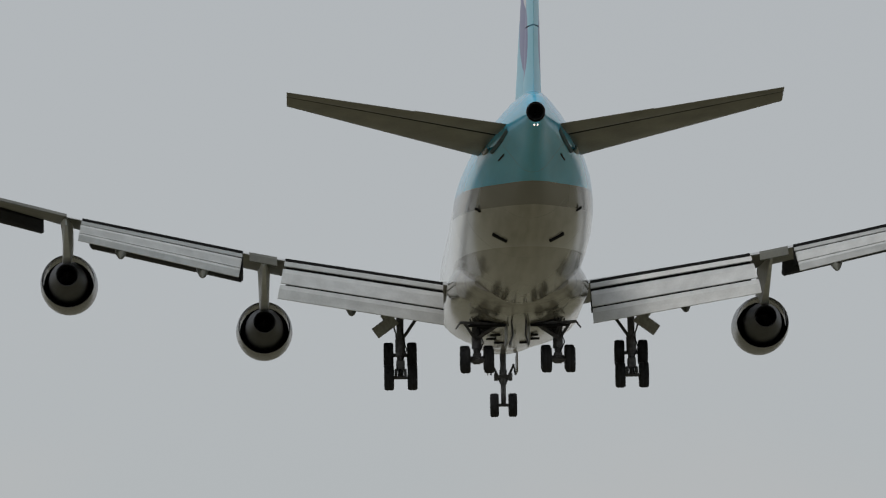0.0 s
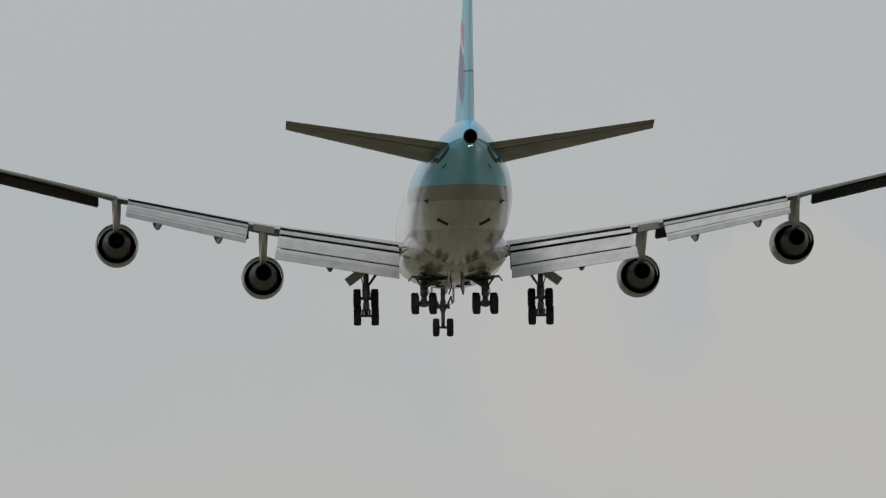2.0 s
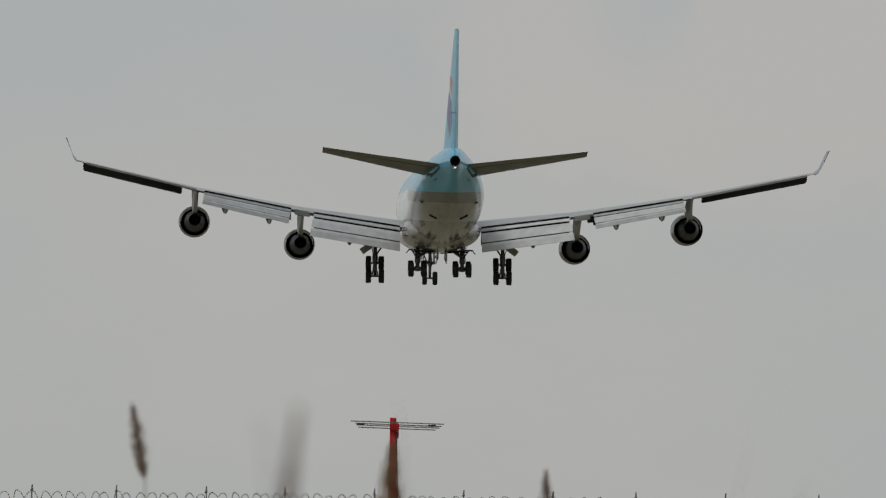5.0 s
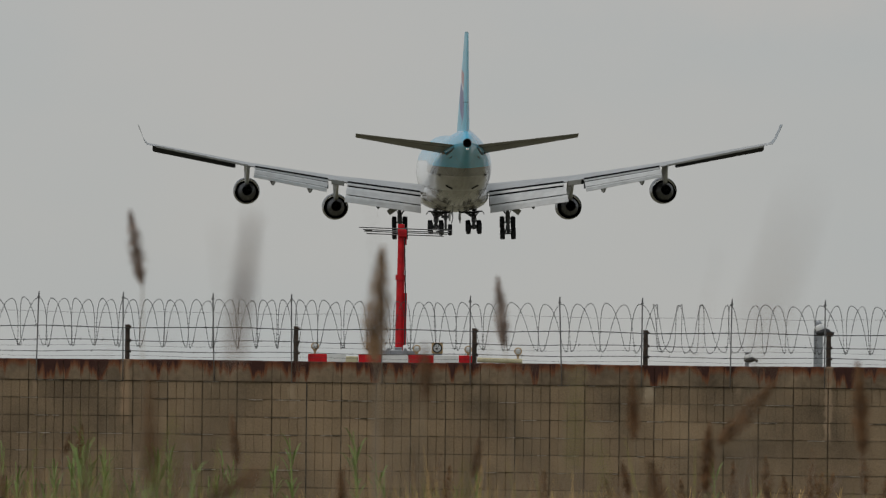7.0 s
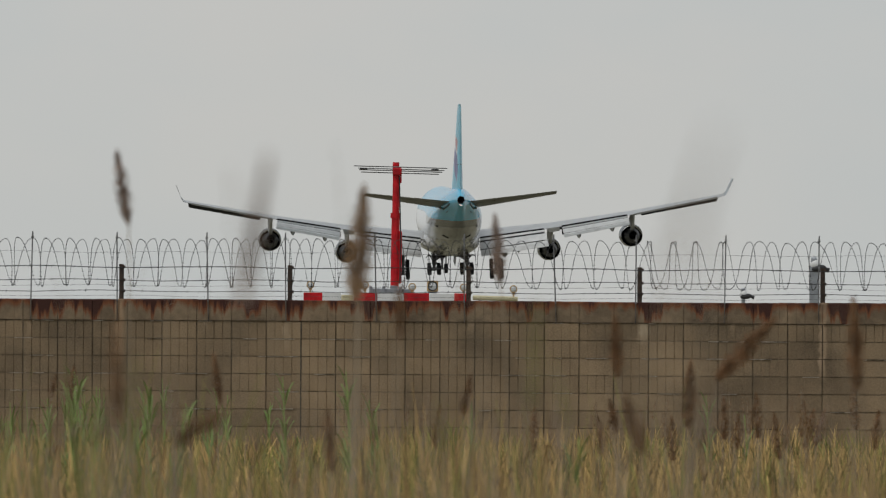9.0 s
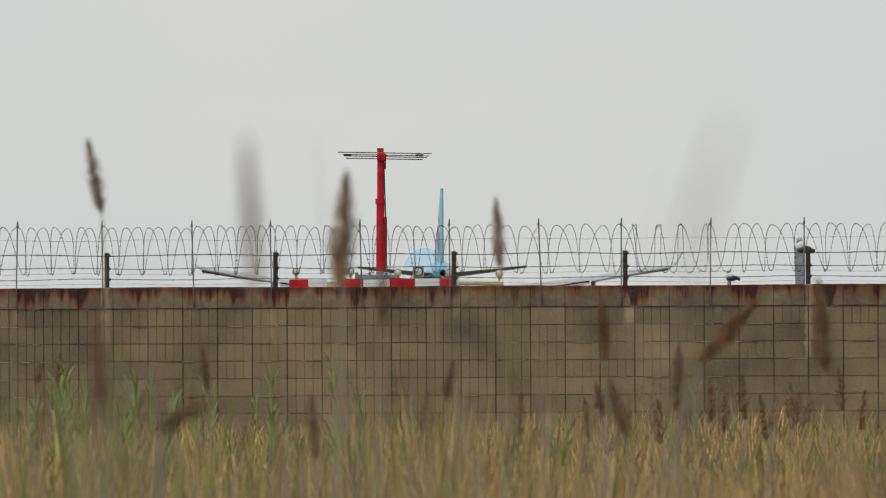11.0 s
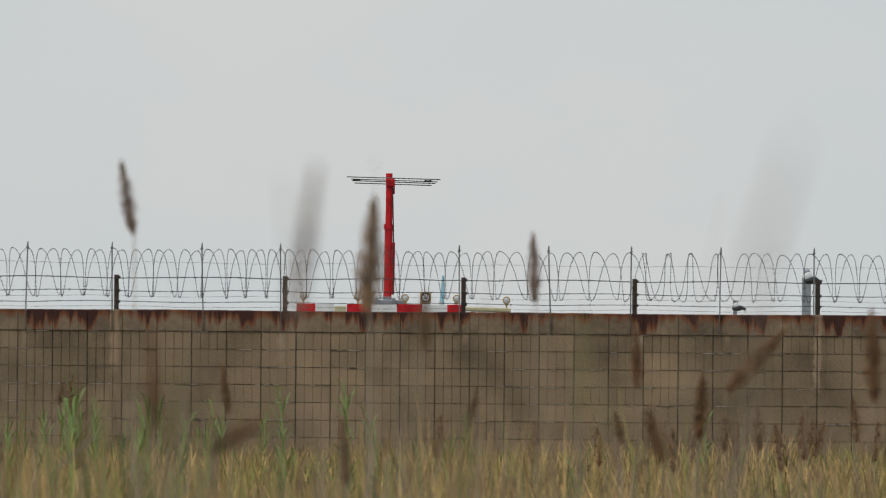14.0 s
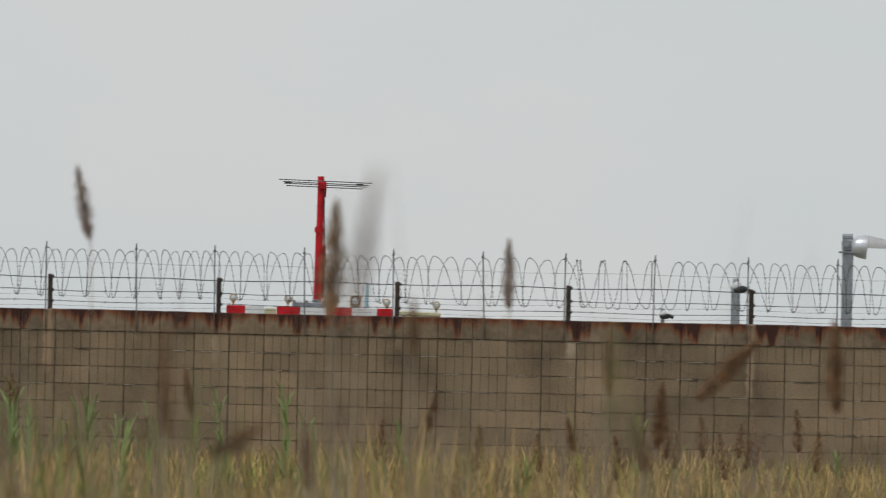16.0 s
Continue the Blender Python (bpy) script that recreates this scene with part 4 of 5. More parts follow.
# two wires wound together: their bends meet at the bottom on most of the wall, and at the top along one stretch
r = random.Random(41)
turns = [-HALF / 3]
while turns[-1] < HALF / 3:
    x = turns[-1]
    turns.append(x + (0.25 if -4.2 < x < 0.4 else 0.33 if x < 2.2 else 0.275 if x < 3.5 else 0.3) + r.uniform(-0.04, 0.04))
for second in (False, True):
    bm = bmesh.new()
    ends = []
    for a, b in zip(turns, turns[1:]):
        p = b - a
        if 2.2 < a < 3.4:
            ends += [(a + p * r.uniform(-0.15, 0.15), 1, 0.012), (a + p * ((0.76 if second else 0.26) + r.uniform(-0.08, 0.08)), -1, -0.045)]
        elif second:
            ends += [(a + p * (0.5 + r.uniform(-0.14, 0.14)), 1, 0.045), (a + p * (1.28 + r.uniform(-0.1, 0.1)), -1, 0.008)]
        else:
            ends += [(a + p * r.uniform(-0.08, 0.08), 1, 0.045), (a + p * (0.32 + r.uniform(-0.1, 0.1)), -1, 0.008)]
    pts = []
    size = [0.268 + r.uniform(-0.014, 0.010) for e in ends]
    for k in range(len(ends) - 1):
        (xa, ua, wa), (xb, ub, wb) = ends[k], ends[k + 1]
        for i in range(15):
            f = i / 15
            th = math.pi * f + (0 if ua > 0 else math.pi)
            q = size[k] + (size[k + 1] - size[k]) * f
            pts.append((xa + (xb - xa) * f + (wa + (wb - wa) * f) * math.sin(th), (-0.21 if second else 0.21) * math.sin(th + 0.6) + 0.02, 0.405 + q * math.cos(th)))
    smooth_pts = [pts[0]] + [tuple((a[k] + 2 * b[k] + c[k]) / 4 for k in range(3)) for a, b, c in zip(pts, pts[1:], pts[2:])] + [pts[-1]]
    tube(bm, smooth_pts, 0.0028, 4)
    for q, q2 in zip(smooth_pts, smooth_pts[1:]):
        if abs(q[0]) < 9:
            c = Vector(q).lerp(Vector(q2), 0.5)
            d = (Vector(q2) - Vector(q)).normalized()
            barb(bm, c, d.cross(Vector((0, 1, 0.2))).normalized() * 0.0105, 0.0046)
    part("razor_coil", bm, M_WIRE, fence, "springy razor-wire coil", smooth=False)

smears = [(-1.70, 1.622, 0.27), (-1.68, 1.428, 0.30), (-1.72, 1.235, 0.24), (-1.66, 1.04, 0.28), (-1.7, 0.85, 0.25), (-3.1, 1.622, 0.16), (2.36, 1.428, 0.2)]
rng = random.Random(23)
for i in range(90):
    smears.append((rng.uniform(-4.8, 5.6), WALL_TOP - COPING - COURSE * rng.randint(0, 5) + 0.0005, rng.uniform(0.05, 0.26)))
for x, z, w in smears:
    bm = bmesh.new()
    box(bm, (x - w / 2, WALL_Y - 0.006, z - 0.008), (x + w / 2, WALL_Y + 0.01, z - 0.001), bevel=0.002)
    part("mortar_smear", bm, M_LIME, wall, "pale mortar squeezed from a joint", smooth=False)

bm = bmesh.new()
box(bm, (-1.4945 - 0.007, WALL_Y - 0.005, 0.02), (-1.4945 + 0.007, WALL_Y + 0.01, WALL_TOP - COPING), bevel=0.002)
part("expansion_joint", bm, M_SEALANT, wall, "dark sealant in an upright expansion joint", smooth=False)

# ---- beyond the wall: antenna mast, striped barrier and lamps ----
def build_mast(x, y):
    mast = tagged(empty("antenna_mast", pose(x, y, 0, 0, 0.6, 0)), "red tubular mast with a grey cross of antenna rods", "antenna")
    bm = bmesh.new()
    rod(bm, (0, 0, 2.9), (0, 0, 4.28), 0.078, n=14)
    rod(bm, (0, 0, 4.22), (0, 0, 4.32), 0.1, n=14)
    rod(bm, (0, 0, 4.3), (0, 0, 5.16), 0.068, n=14)
    box(bm, (0.06, -0.05, 3.0), (0.125, 0.05, 3.98), bevel=0.012)
    part("pole", bm, M_RED, mast, "glossy red mast tube")
    bm = bmesh.new()
    tube(bm, [(0.10, -0.06, 3.0), (0.10, -0.06, 3.9), (0.085, -0.09, 4.3), (0.06, -0.08, 5.0)], 0.012, 5)
    part("cable", bm, M_DARK, mast, "black cable strapped to the mast")
    bm = bmesh.new()
    box(bm, (-0.07, -0.14, 5.02), (0.1, 0.14, 5.17), bevel=0.02)
    rod(bm, (-0.01, 0, 5.15), (-0.01, 0, 5.27), 0.062, n=12)
    box(bm, (0.07, -0.05, 4.88), (0.10, 0.05, 5.06), bevel=0.008)
    part("head", bm, M_RED, mast, "red bracket head")
    for z0, z1, x0, x1, dy in ((5.185, 5.165, -0.80, 0.95, -0.3), (5.150, 5.125, -0.72, 0.90, -0.1), (5.125, 5.10, -0.70, 0.86, 0.1), (5.085, 5.065, -0.66, 0.79, 0.3)):
        bm = bmesh.new()
        rod(bm, (x0, dy, z0), (x1, dy, z1), 0.0095, n=6)
        part("antenna_rod", bm, M_ROD, mast, "thin grey antenna rod")
    for k in (-0.62, 0.72):
        bm = bmesh.new()
        box(bm, (k - 0.07, -0.32, 5.125), (k + 0.07, 0.32, 5.15))
        part("rod_clamp", bm, M_DARK, mast, smooth=False)
    bm = bmesh.new()
    box(bm, (-0.46, -0.35, 2.79), (0.36, 0.35, 2.90), bevel=0.015)
    for kx in (-0.44, -0.2, 0.12, 0.3):
        box(bm, (kx - 0.03, -0.4, 2.76), (kx + 0.03, -0.34, 2.94), bevel=0.008)
    box(bm, (-0.08, -0.1, 2.78), (0.06, 0.1, 2.96), bevel=0.01)
    for kx in (-0.36, 0.24):
        for ky in (-0.28, 0.28):
            box(bm, (kx - 0.05, ky - 0.05, 0), (kx + 0.05, ky + 0.05, 2.84))
    part("base_frame", bm, M_STEEL, mast, "grey steel base frame", smooth=False)
    return mast


build_mast(-0.835, 180)
barrier = tagged(empty("striped_barrier", pose(0, 179.2, 0)), "red and white striped barrier beam", "barrier")
cuts = [(-2.50, -2.14, 1), (-2.14, -1.79, 0), (-1.56, -1.12, 1), (-1.12, -0.63, 0), (-0.63, -0.15, 1), (-0.15, 0.31, 0), (0.31, 0.62, 1)]
for a, b, red in cuts:
    bm = bmesh.new()
    box(bm, (a + 0.004, -0.06, 2.50), (b - 0.004, 0.06, 2.812), bevel=0.008)
    part("panel", bm, M_RED if red else M_WHITE, barrier, "red panel" if red else "white panel", smooth=False)
bm = bmesh.new()
box(bm, (-1.79, -0.07, 2.50), (-1.565, 0.07, 2.775), bevel=0.015)
part("junction_box", bm, M_CREAM, barrier, "yellowed cream junction box", smooth=False)
for x in (-2.3, -0.9, 0.45):
    bm = bmesh.new()
    box(bm, (x - 0.05, -0.05, 0), (x + 0.05, 0.05, 2.5))
    part("leg", bm, M_STEEL, barrier, smooth=False)
pipe = tagged(empty("cream_pipe", pose(0, 179.2, 0)), "pale cream pipe on short stands beside the barrier", "pipe")
bm = bmesh.new()
rod(bm, (0.66, 0, 2.735), (1.5, 0, 2.715), 0.045, n=12)
part("pipe", bm, M_CREAM, pipe)
for x in (0.8, 1.4):
    bm = bmesh.new()
    rod(bm, (x, 0, 0), (x, 0, 2.69), 0.03, n=8)
    part("stand", bm, M_STEEL, pipe)


def build_beacon(x, z, foot):
    lamp = tagged(empty("approach_lamp", pose(x, 179.2, foot)), "small round lamp with an amber rim on a stem", "lamp", "row of small lamps")
    h = z - foot
    bm = bmesh.new()
    rod(bm, (0, 0, 0), (0, 0, h - 0.05), 0.016, n=8)
    rod(bm, (0, 0, h - 0.1), (0, 0, h - 0.05), 0.03, n=8)
    part("stem", bm, M_BRASS, lamp)
    bm = bmesh.new()
    lathe(bm, [(0.055, -0.05), (0.072, -0.045), (0.074, 0.03), (0.03, 0.08), (0.028, 0.07), (0.055, -0.02)], 20, Matrix.Translation((0, 0, h)), closed=True)
    part("rim", bm, M_BRASS, lamp, "amber rim")
    bm = bmesh.new()
    lathe(bm, [(0.005, -0.062), (0.035, -0.055), (0.056, -0.038), (0.056, -0.02)], 20, Matrix.Translation((0, 0, h)))
    part("lens", bm, M_LENS, lamp, "pale glass lens")


for x, z, foot in ((-2.37, 2.955, 2.81), (-1.35, 2.955, 2.812), (-0.47, 2.93, 2.812), (0.49, 2.925, 2.812), (1.42, 2.90, 2.76)):
    build_beacon(x, z, foot)
boxlamp = tagged(empty("square_lamp", pose(-0.09, 179.2, 2.812)), "square amber-framed lamp with a round glass", "lamp")
bm = bmesh.new()
box(bm, (-0.105, -0.05, 0.03), (0.105, 0.12, 0.235), bevel=0.012)
part("housing", bm, M_BRASS, boxlamp, "amber square housing", smooth=False)
bm = bmesh.new()
lathe(bm, [(0.09, -0.055), (0.09, -0.075), (0.075, -0.07), (0.07, -0.055)], 24, Matrix.Translation((0, 0, 0.133)), closed=True)
part("rim", bm, M_DARK, boxlamp)
bm = bmesh.new()
lathe(bm, [(0.005, -0.075), (0.04, -0.068), (0.072, -0.054), (0.072, -0.04)], 24, Matrix.Translation((0, 0, 0.133)))
part("lens", bm, M_LENS, boxlamp)
bm = bmesh.new()
box(bm, (-0.08, -0.04, 0.0), (0.08, 0.08, 0.03))
part("foot", bm, M_STEEL, boxlamp, smooth=False)


def build_floodlight(x, y, top, size, hood=True, pole=0.115):
    """A bowl-shaped lamp with a clear hood on a square steel pole; it faces to the right."""
    lamp = tagged(empty("approach_floodlight", pose(x, y, 0)), "silver bowl floodlight with a clear hood on a grey pole" if hood else "small floodlight with a white dome and dark bowl", "floodlight", "approach floodlights")
    k = size
    bm = bmesh.new()
    w = pole * k
    box(bm, (-w, -w, 0), (w, w, top - 0.42 * k), bevel=0.02 * k)
    part("pole", bm, M_STEEL, lamp, "grey steel pole", smooth=False)
    bm = bmesh.new()
    box(bm, (-0.19 * k, -0.15 * k, top - 0.42 * k), (0.2 * k, 0.15 * k, top - 0.38 * k))
    box(bm, (-0.13 * k, -0.1 * k, top - 0.38 * k), (0.12 * k, 0.1 * k, top - 0.12 * k), bevel=0.03 * k)
    rod(bm, (-0.12 * k, 0, top - 0.07 * k), (0.1 * k, 0, top - 0.07 * k), 0.07 * k, n=10)
    rod(bm, (-0.05 * k, -0.16 * k, top - 0.2 * k), (-0.05 * k, 0.16 * k, top - 0.2 * k), 0.09 * k, n=10)
    part("bracket", bm, M_STEEL, lamp, "bolted steel bracket")
    if not hood:
        bm = bmesh.new()
        bmesh.ops.create_uvsphere(bm, u_segments=16, v_segments=10, radius=0.24 * k, matrix=Matrix.Translation((0.03 * k, 0, top - 0.34 * k)))
        part("dome", bm, M_WHITE, lamp, "white lamp dome")
        bm = bmesh.new()
        bmesh.ops.create_uvsphere(bm, u_segments=14, v_segments=8, radius=0.13 * k, matrix=Matrix.Translation((0.02 * k, 0, top - 0.11 * k)))
        part("cap", bm, M_STEEL, lamp, "small grey cap")
        bm = bmesh.new()
        bmesh.ops.create_uvsphere(bm, u_segments=18, v_segments=10, radius=1.0, matrix=pose(0.17 * k, 0, top - 0.5 * k, 0, -8, 0) @ Matrix.Diagonal((0.37 * k, 0.3 * k, 0.17 * k, 1)))
        rod(bm, (0.45 * k, 0, top - 0.5 * k), (0.66 * k, 0, top - 0.58 * k), 0.07 * k, 0.11 * k, 10)
        part("bowl", bm, M_DARK, lamp, "dark metal lamp bowl")
        return lamp
    m = pose(0.16 * k, 0, top - 0.27 * k, 0, 2, 0) @ pose(0, 0, 0, 0, 0, -90)
    bm = bmesh.new()
    lathe(bm, [(0.05, -0.12), (0.14, -0.09), (0.21, 0.0), (0.25, 0.12), (0.262, 0.24), (0.235, 0.24), (0.19, 0.05), (0.05, -0.05)], 24, m @ Matrix.Scale(k, 4))
    part("bowl", bm, M_SILVER, lamp, "silver metal lamp bowl")
    bm = bmesh.new()
    lathe(bm, [(0.238, 0.235), (0.246, 0.235), (0.15, 0.25), (0.02, 0.27), (0.02, 0.24)], 20, m @ Matrix.Scale(k, 4))
    part("lens", bm, M_LENS, lamp)
    bm = bmesh.new()
    rings = []
    for yy, r0 in ((0.2, 0.262), (0.78, 0.17)):
        ring = [Vector((r0 * math.cos(a), yy, r0 * math.sin(a))) for a in np.linspace(-0.05, math.pi + 0.05, 11)]
        ring += [Vector((v.x * 0.95, yy, v.z * 0.95)) for v in ring[::-1]]
        rings.append([m @ (v * k) for v in ring])
    loft(bm, rings)
    part("hood", bm, M_HOOD, lamp, "clear milky hood")
    return lamp


M_SILVER = mat("polished_lamp_metal", (0.7, 0.71, 0.73), rough=0.3, metal=0.45, vary=0.1, scale=9)
M_HOOD = mat("milky_clear_plastic", (0.9, 0.89, 0.87), rough=0.2, vary=0.08, scale=4)
M_HOOD.node_tree.nodes["Principled BSDF"].inputs["Transmission Weight"].default_value = 0.6
build_floodlight(6.03, 120, 3.33, 0.58)
build_floodlight(8.42, 215, 4.01, 0.52, hood=False, pole=0.19)
build_floodlight(9.86, 310, 4.25, 0.53, hood=False)


# ---- reeds ----
def plume_mesh(bm, base, tip, width, rng, count):
    base, tip = Vector(base), Vector(tip)
    axis = tip - base
    for i in range(count):
        f = i / count
        c = base + axis * f
        r = width * 0.66 * (0.25 + 0.75 * math.sin(math.pi / 2 * f / 0.36) if f < 0.36 else max(0.05, math.cos(math.pi / 2 * (f - 0.36) / 0.64) ** 0.85))
        a = rng.uniform(0, 2 * math.pi)
        side = axis.normalized().cross(Vector((math.cos(a), math.sin(a), 0.2))).normalized()
        d = (axis.normalized() * rng.uniform(2.6, 4.6) + side).normalized()
        c = c + side * r * rng.uniform(0.0, 0.85) - axis * 0.03
        ln = axis.length * rng.uniform(0.05, 0.09) * (1.1 - 0.4 * f)
        u = d.cross(side).normalized() * ln * 0.19
        p = [c, c + d * ln * 0.45 + u, c + d * ln + side * r * 0.2, c + d * ln * 0.45 - u]
        p.append(c + d * ln * 0.4 + side * ln * 0.14)
        v = [bm.verts.new(q) for q in p]
        bm.faces.new((v[0], v[1], v[4]))
        bm.faces.new((v[1], v[2], v[4]))
        bm.faces.new((v[2], v[3], v[4]))
        bm.faces.new((v[3], v[0], v[4]))


def build_reed(x, y, z, length, width, lean=0.0, mauve=False, seed=0, leaves=2, count=60, stalk=0.0024, ripe=True):
    """A dry reed whose plume has its middle at height z; lean in degrees tips the plume to the right."""
    rng = random.Random(seed)
    reed = tagged(empty("reed", pose(x, y, 0)), "tall dry reed with a tan feathery plume" if mauve == "tan" else "dry reed with a pale mauve feathery plume" if mauve else "dry reed with a brown feathery plume" if ripe else "half-ripe reed with a yellow-green plume", "reed", "reeds in the field")
    a = radians(lean)
    half = Vector((math.sin(a), 0.05, math.cos(a))) * length * 0.5
    mid = Vector((0, 0, z))
    neck = mid - half
    bm = bmesh.new()
    foot = Vector((-math.sin(a) * 0.12, rng.uniform(-0.1, 0.1), 0))
    pts = []
    for i in range(7):
        f = i / 6
        p = foot.lerp(neck, f)
        p.x += -math.sin(a) * 0.06 * math.sin(math.pi * f) + 0.006 * math.sin(4 * f + seed)
        pts.append(p)
    pts.append(mid + half * 0.8)
    tube(bm, pts, stalk, 5)
    part("stem", bm, M_STEM, reed, "straw-coloured stem")
    bm = bmesh.new()
    plume_mesh(bm, neck, mid + half, width, rng, count)
    part("plume", bm, M_TAN if mauve == "tan" else M_PLUME if mauve else M_HEAD if ripe else M_GREEN, reed, smooth=False)
    for k in range(leaves):
        bm = bmesh.new()
        h = z * rng.uniform(0.3, 0.62)
        s = rng.choice((-1, 1))
        ln = rng.uniform(0.15, 0.32)
        prev = None
        for i in range(6):
            f = i / 5
            c = Vector((s * ln * 0.55 * f, rng.uniform(-0.01, 0.01), h + ln * (0.8 * f - 0.5 * f * f)))
            w = 0.007 * (1 - f) + 0.0008
            row = [bm.verts.new(c + Vector((0, w, 0.3 * w))), bm.verts.new(c - Vector((0, 0, w * 0.7))), bm.verts.new(c + Vector((0, -w, 0.3 * w)))]
            if prev:
                bm.faces.new((prev[0], prev[1], row[1], row[0]))
                bm.faces.new((prev[1], prev[2], row[2], row[1]))
            prev = row
        part("leaf", bm, M_STRAW, reed, smooth=False)
    return reed


# x, y, height of the plume's middle, its length, width, lean, mauve
REEDS = {
    "a": (-0.775, 24, 1.636, 0.185, 0.034, -9, True),
    "b": (-0.131, 18, 1.412, 0.215, 0.045, 4, "tan"),
    "c": (0.251, 26, 1.517, 0.185, 0.034, -2, True),
    "d": (0.799, 24, 1.242, 0.215, 0.042, 44, False),
    "e": (0.949, 22, 1.246, 0.21, 0.036, -4, False),
    "f": (-0.181, 6.5, 1.255, 0.10, 0.0065, -9, True),
    "g": (0.051, 3.0, 1.209, 0.046, 0.0022, 16, True),
    "h": (0.473, 24, 1.25, 0.16, 0.028, -2, False),
    "i": (0.1, 30, 1.113, 0.13, 0.03, 10, False),
    "j": (0.812, 30, 1.12, 0.21, 0.042, 3, False),
    "k": (-0.042, 15, 1.263, 0.09, 0.017, 0, False),
    "l": (-0.234, 22, 1.017, 0.15, 0.028, -4, False),
    "m": (0.343, 16, 1.085, 0.10, 0.026, -16, False),
    "n": (-0.62, 28, 1.159, 0.15, 0.022, -8, False),
    "o": (-0.276, 12, 1.094, 0.08, 0.02, 58, False),
    "p": (-0.35, 11, 1.16, 0.12, 0.010, -2, False),
    "q": (-1.18, 30, 1.14, 0.07, 0.02, 12, False),
    "r": (-0.93, 20, 1.02, 0.12, 0.026, 3, False),
    "s": (0.62, 33, 1.04, 0.12, 0.03, -12, False),
    "t": (0.55, 9, 1.09, 0.10, 0.02, 6, False),
}
# x, y, height of the plume's middle, lean
STANDING = [
    (1.508, 50, 0.974, 0), (1.547, 46, 1.002, -3), (2.03, 52, 0.915, 14), (2.208, 55, 0.908, 16), (2.299, 60, 0.935, 4), (2.099, 48, 1.036, -5),
    (1.83, 58, 0.868, 3), (1.607, 45, 0.911, -8), (2.394, 52, 0.909, 6), (1.165, 47, 0.885, -2), (0.02, 50, 0.933, 8), (0.943, 55, 0.855, -4), (-2.264, 60, 1.141, 6), (0.477, 46, 0.926, 3),
]
reeds = {}
for i, (key, (x, y, z, ln, wd, lean, mauve)) in enumerate(REEDS.items()):
    reeds[key] = build_reed(x, y, z, ln, wd, lean, mauve, seed=i + 3, count=90 if key == "g" else 700, stalk=0.0006 if y < 8 else 0.003 if key == "b" else 0.0017, leaves=0 if y < 8 else 2)

# greenish half-ripe reeds and a scatter of dry ones close to the camera
for i, (x, y, z, ln, wd, lean) in enumerate(((0.108, 9, 1.178, 0.10, 0.009, 2), (0.139, 9.5, 1.14, 0.07, 0.012, -14), (-0.30, 10, 1.13, 0.09, 0.010, 6), (0.02, 13, 1.09, 0.08, 0.012, -5))):
    build_reed(x, y, z, ln, wd, lean, False, seed=70 + i, count=120, stalk=0.0016, ripe=False)
rng = random.Random(29)
for i in range(30):
    y = rng.uniform(10, 30)
    x = rng.uniform(-0.052, 0.056) * y
    z = 1.15 - rng.uniform(0.002, 0.0095) * y
    build_reed(x, y, z, rng.uniform(0.07, 0.13), rng.uniform(0.012, 0.022), rng.choice((-35, -14, -6, 0, 4, 9, 18, 48)), rng.random() < 0.25, seed=80 + i, count=100, stalk=0.0018)

# upright dark plumes that stand out of the grass before the wall
for i, (x, y, z, lean) in enumerate(STANDING):
    build_reed(x, y, z, 0.22, 0.06, lean, False, seed=140 + i, count=400, stalk=0.0022)

rng = random.Random(11)
kinds = [build_reed(0.6 + 0.5 * i, 62 + 4 * i, 0.9 + 0.04 * i, 0.17, 0.04, (-12, 4, 15, -3)[i], False, seed=40 + i, leaves=3, count=80) for i in range(4)]
for i in range(80):
    y = rng.uniform(34, 98)
    x = (0.066 - 0.122 * rng.random() ** 1.35) * y
    src = kinds[i % 4]
    copy_thing(src, pose(x, y, rng.uniform(-0.28, 0.06), 0, 0, rng.uniform(-40, 40)))


